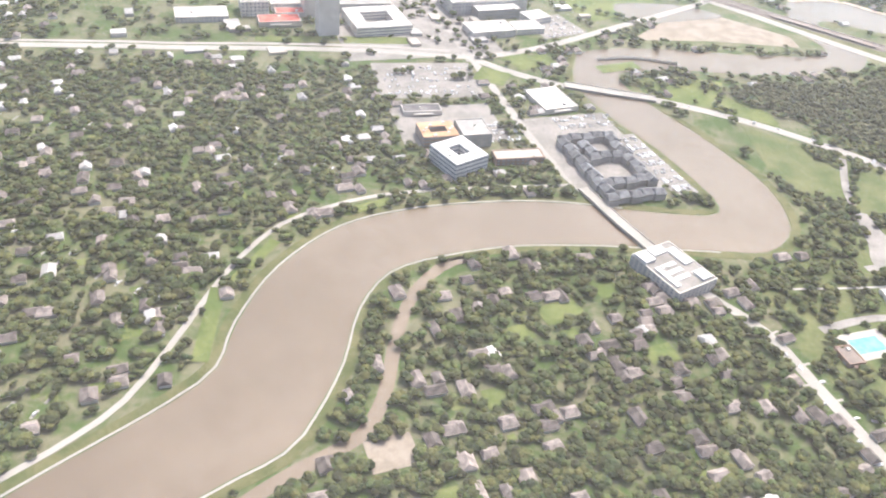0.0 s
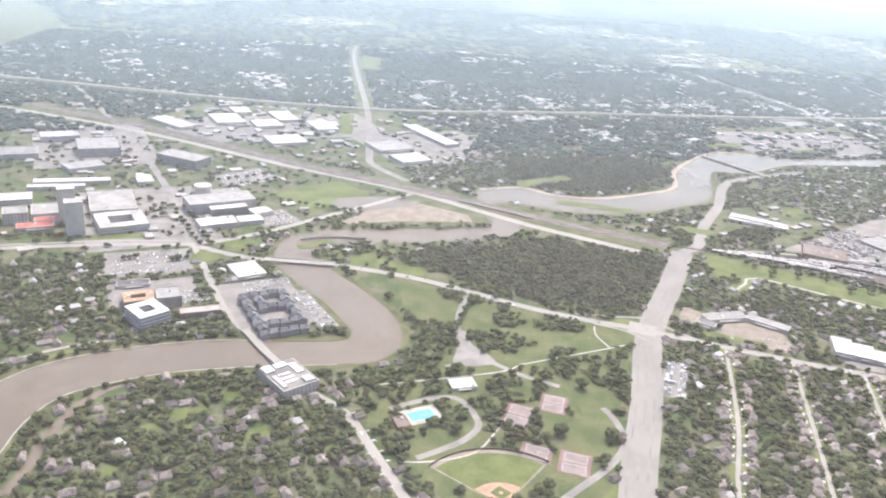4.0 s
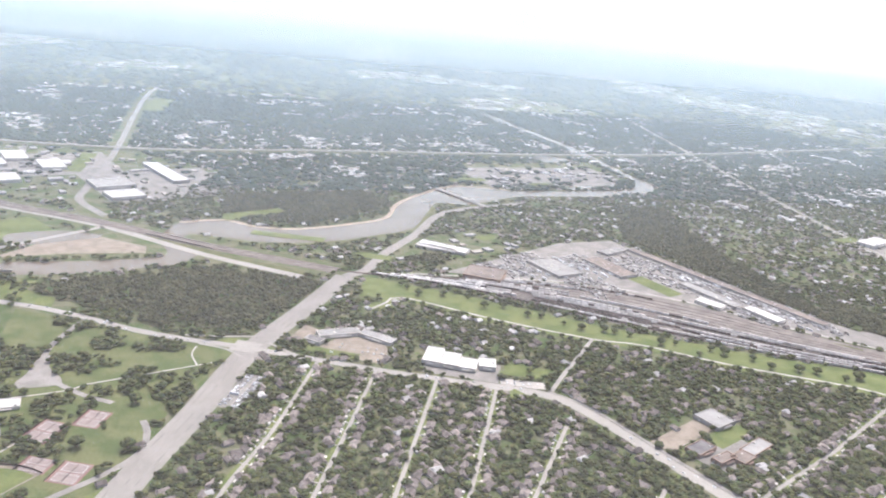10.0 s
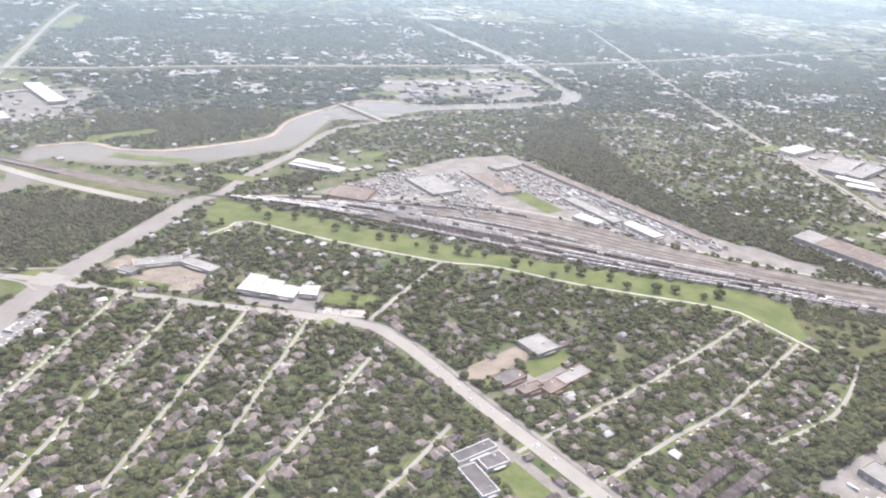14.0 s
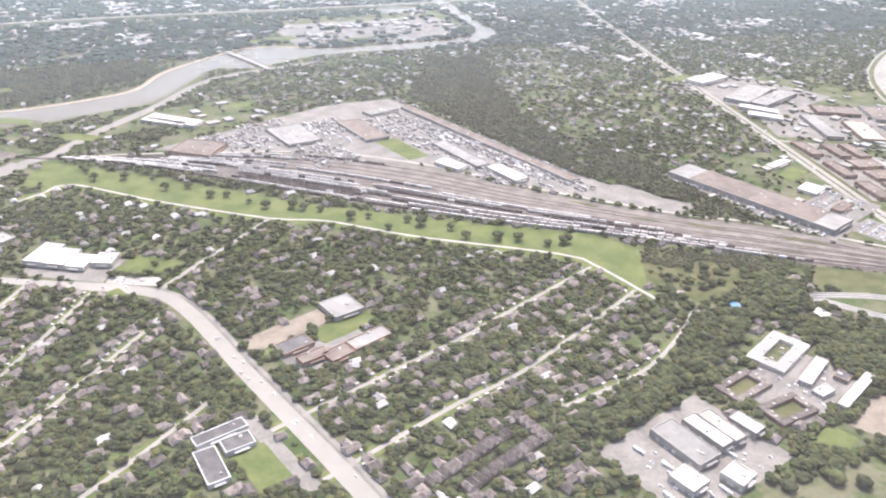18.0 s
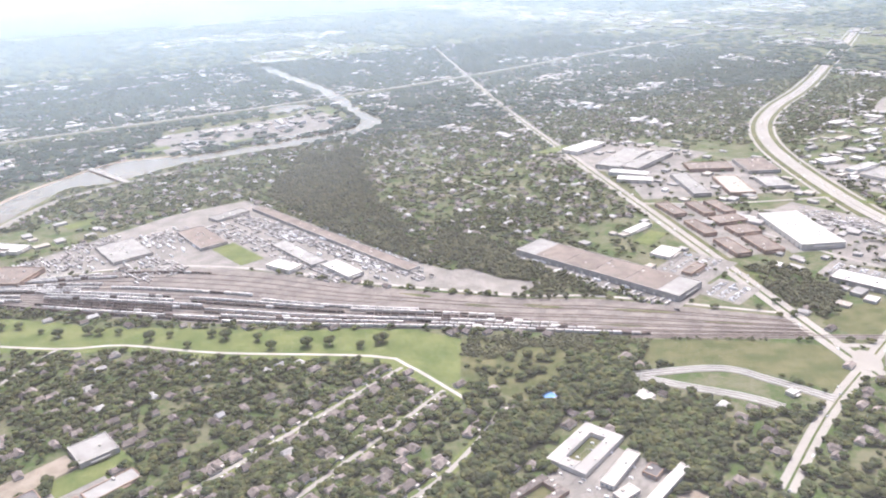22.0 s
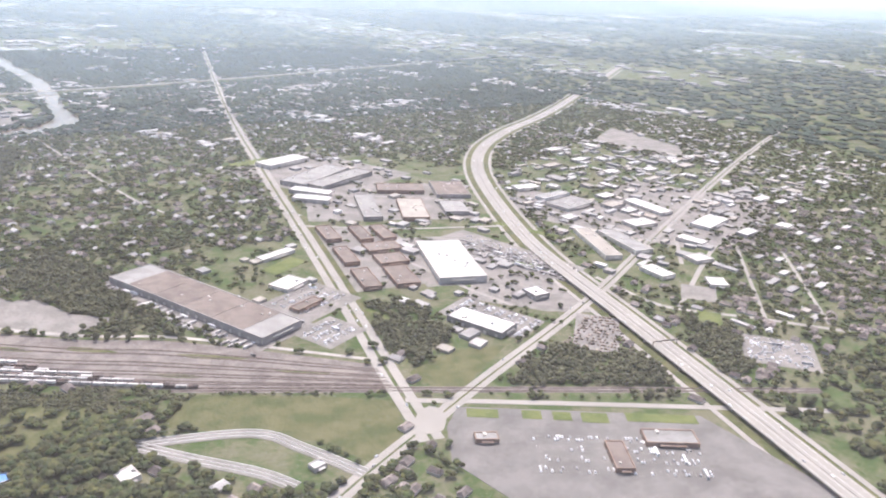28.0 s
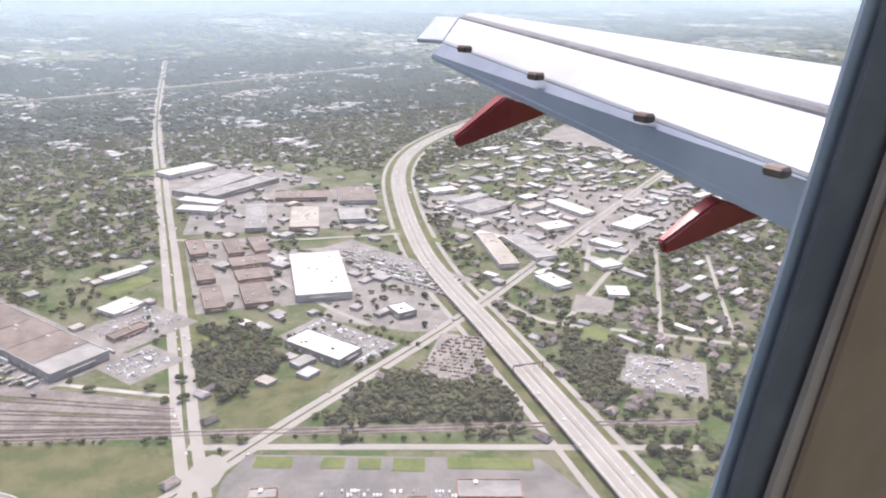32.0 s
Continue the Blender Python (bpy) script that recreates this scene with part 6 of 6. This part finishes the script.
def tree(x, y, size, label):
    """A single tree: tapered trunk with limbs, and a crown of rough clumps."""
    t = empty("tree", at(x, y, rng.uniform(0, 360)), label, "tree", "single trees")
    bm = bmesh.new()
    bmesh.ops.create_cone(bm, segments=6, radius1=0.09 * size, radius2=0.04 * size, depth=0.5 * size, matrix=Matrix.Translation((0, 0, 0.25 * size)))
    for k in range(3):
        m = Matrix.Translation((0, 0, 0.34 * size)) @ Matrix.Rotation(2.1 * k, 4, "Z") @ Matrix.Rotation(0.9, 4, "Y") @ Matrix.Translation((0, 0, 0.14 * size))
        bmesh.ops.create_cone(bm, segments=4, radius1=0.035 * size, radius2=0.015 * size, depth=0.28 * size, matrix=m)
    part("trunk", bm, BARK, t)
    v, f = crown_shape(12)
    part("crown", tri_mesh("crown", v * (size, size, size * 0.95) + (0, 0, 0.12 * size), f), LEAF, t)


for k in range(26):
    u = k / 25
    x, y = 176 + 112 * u + rng.uniform(-3, 3), 211.5 - 76 * u + 9 * math.sin(u * 3.1) * -0.6 + rng.uniform(-2.5, 4.0)
    if kind_at[int((x - X0) / CELL), int((y - Y0) / CELL)] != 2:
        tree(x, y + 1.0, rng.uniform(1.2, 2.5), "dark rounded tree standing alone on the meadow")
for k in range(60):
    x, y = rng.uniform(66, 124), rng.uniform(110, 198)
    busy, kind = spot(x, y)
    if kind == 3 and not busy and noise.noise((x * 0.1, y * 0.1, 1.7)) < 0.05 and rng.random() < 0.5:
        tree(x, y, rng.uniform(1.4, 2.8), "leafy park tree on a green lawn")

# planted rows along the car parks and roads
for x0, y0, x1, y1, n, size in ((401, 118, 408, 104, 9, 0.9), (389, 121, 401, 121, 6, 0.8), (393.5, 104, 401, 106.5, 6, 0.9), (377, 90.2, 403, 73.4, 11, 0.7), (26, 221, 14, 250, 10, 1.4), (29, 222, 18, 250, 9, 1.4), (48, 258, 70, 249, 9, 1.2), (22, 276, 44, 290, 9, 1.4), (26, 272, 46, 283, 8, 1.3),
                               (9, 210, 12, 211, 3, 1.3), (21, 210, 24, 211, 3, 1.5), (-24, 223, -12, 225, 6, 1.6), (27, 169.3, 38, 170.8, 7, 1.4), (3, 160.5, 24, 168.4, 9, 1.2), (19, 151.6, 45, 156.6, 10, 1.1), (9.2, 123, 10.6, 141, 12, 1.5), (78, 156, 92, 186, 9, 1.8), (136, 165.5, 142, 162.5, 4, 1.0), (196, 153, 205, 164, 6, 1.2), (368, 132, 371, 150, 6, 0.9)):
    for k in range(n):
        u = k / max(1, n - 1)
        x, y = x0 + (x1 - x0) * u + rng.uniform(-0.5, 0.5), y0 + (y1 - y0) * u + rng.uniform(-0.5, 0.5)
        tree(x, y, size * rng.uniform(0.8, 1.25), "small leafy tree in a planted row")


# ---- the aircraft at the end of its flight line ----
PAINT = surface("white_aircraft_paint", (0.42, 0.44, 0.47), (0.50, 0.515, 0.54), 0.6, rough=0.35)
FLAP = surface("blue_grey_flap_paint", (0.34, 0.38, 0.46), (0.42, 0.46, 0.54), 0.5, rough=0.4)
RED = surface("red_fairing_paint", (0.26, 0.035, 0.045), (0.34, 0.06, 0.065), 0.3, rough=0.35)
DARK = surface("dark_rubber_seal", (0.15, 0.15, 0.165), (0.21, 0.205, 0.215), 0.05, rough=0.7)
BEIGE = surface("beige_cabin_panel", (0.36, 0.24, 0.16), (0.44, 0.31, 0.215), 0.08, rough=0.6)
TRIM = surface("pale_window_trim", (0.46, 0.36, 0.29), (0.55, 0.44, 0.36), 0.05, rough=0.6)
FROST = surface("frosted_window_edge", (0.42, 0.46, 0.52), (0.52, 0.56, 0.62), 0.03, rough=0.4)
plane = empty("airliner", at(340.833, 0.004, 0, 62.495), "white airliner wing with red flap fairings beside a cabin window", "aircraft")


def slab(a, b, c, d, thick):
    """A thin plate through four corners, with its thickness below."""
    bm = bmesh.new()
    top, low = [bm.verts.new(p) for p in (a, b, c, d)], [bm.verts.new((p[0], p[1], p[2] - thick)) for p in (a, b, c, d)]
    bm.faces.new(top), bm.faces.new(low[::-1])
    for i in range(4):
        bm.faces.new((top[i], low[i], low[(i + 1) % 4], top[(i + 1) % 4]))
    bmesh.ops.recalc_face_normals(bm, faces=bm.faces[:])
    bmesh.ops.bevel(bm, geom=bm.edges[:], offset=thick * 0.2, segments=1, affect="EDGES")
    return bm


wing = part("wing", slab((1.599, 2.401, -0.208), (1.379, 0.643, -0.359), (1.537, 0.745, -0.263), (1.867, 2.686, -0.145), 0.03), PAINT, plane, "white wing skin")
part("spoiler_slot", slab((1.870, 2.690, -0.1435), (1.542, 0.748, -0.263), (1.566, 0.763, -0.249), (1.912, 2.710, -0.134), 0.02), DARK, wing, "dark slot along the wing")
part("leading_panel", slab((1.915, 2.709, -0.132), (1.568, 0.764, -0.248), (1.784, 0.892, -0.176), (2.254, 3.064, -0.147), 0.03), PAINT, wing)
part("wing_tip", slab((1.599, 2.400, -0.206), (1.867, 2.685, -0.143), (1.823, 2.787, -0.143), (1.589, 2.560, -0.2106), 0.015), FLAP, wing, "grey wing tip")
part("flap", slab((1.556, 2.409, -0.257), (1.373, 0.616, -0.471), (1.378, 0.6415, -0.363), (1.595, 2.395, -0.2135), 0.02), FLAP, plane, "blue-grey lowered flap")
for y, z, tip, drop in ((1.851, -0.357, 1.273, -0.458), (1.058, -0.483, 1.28, -0.552)):
    bm = bmesh.new()
    ring = [bm.verts.new(p) for p in ((1.44, y + 0.012, z + 0.035), (1.44, y - 0.03, z + 0.03), (1.63, y - 0.03, z - 0.03), (1.63, y + 0.012, z - 0.03))]
    nose = [bm.verts.new(p) for p in ((tip, y + 0.008, drop + 0.025), (tip, y - 0.014, drop + 0.02), (tip + 0.02, y - 0.012, drop - 0.012), (tip + 0.02, y + 0.008, drop - 0.012))]
    bm.faces.new(ring[::-1]), bm.faces.new(nose)
    for i in range(4):
        bm.faces.new((ring[i], ring[(i + 1) % 4], nose[(i + 1) % 4], nose[i]))
    bmesh.ops.recalc_face_normals(bm, faces=bm.faces[:])
    bmesh.ops.bevel(bm, geom=bm.edges[:], offset=0.006, segments=2, affect="EDGES")
    part("flap_fairing", bm, RED, plane, "red flap track fairing")
for x, y, z in ((1.522, 2.151, -0.2265), (1.486, 1.739, -0.270), (1.432, 1.269, -0.315), (1.367, 0.860, -0.354)):
    part("hinge_bracket", box(0.034, 0.05, 0.022, 0, 0.006), STEEL, plane, "dark hinge bracket", pose(x, y, z))


def bar(a, b, c, d, depth):
    """A bar of the window surround: four corners of its outer face, pushed inward."""
    bm = bmesh.new()
    out, inn = [bm.verts.new(p) for p in (a, b, c, d)], [bm.verts.new((p[0], p[1] + depth, p[2])) for p in (a, b, c, d)]
    bm.faces.new(out), bm.faces.new(inn[::-1])
    for i in range(4):
        bm.faces.new((out[i], inn[i], inn[(i + 1) % 4], out[(i + 1) % 4]))
    bmesh.ops.recalc_face_normals(bm, faces=bm.faces[:])
    return bm


window = part("cabin_window", bar((0.11054, 0.06, 0.00135), (0.09147, 0.06, -0.08114), (0.09738, 0.06, -0.08372), (0.11734, 0.06, 0.00146), 0.0006), FROST, plane, "pale blue-grey edge of the cabin window")
part("seal", bar((0.11284, 0.058, 0.0014), (0.09352, 0.058, -0.08066), (0.10465, 0.058, -0.08552), (0.12972, 0.058, 0.00167), 0.001), DARK, window, "dark rubber window seal")
part("trim", bar((0.12458, 0.056, 0.0016), (0.10054, 0.056, -0.08235), (0.10801, 0.056, -0.08561), (0.13037, 0.056, 0.0017), 0.001), TRIM, window, "pale beige window trim")
part("cabin_panel", bar((0.1262, 0.0545, 0.00164), (0.10442, 0.0545, -0.08302), (0.27879, 0.0545, -0.15912), (0.16189, 0.0545, 0.00221), 0.001), BEIGE, window, "brown cabin side panel")
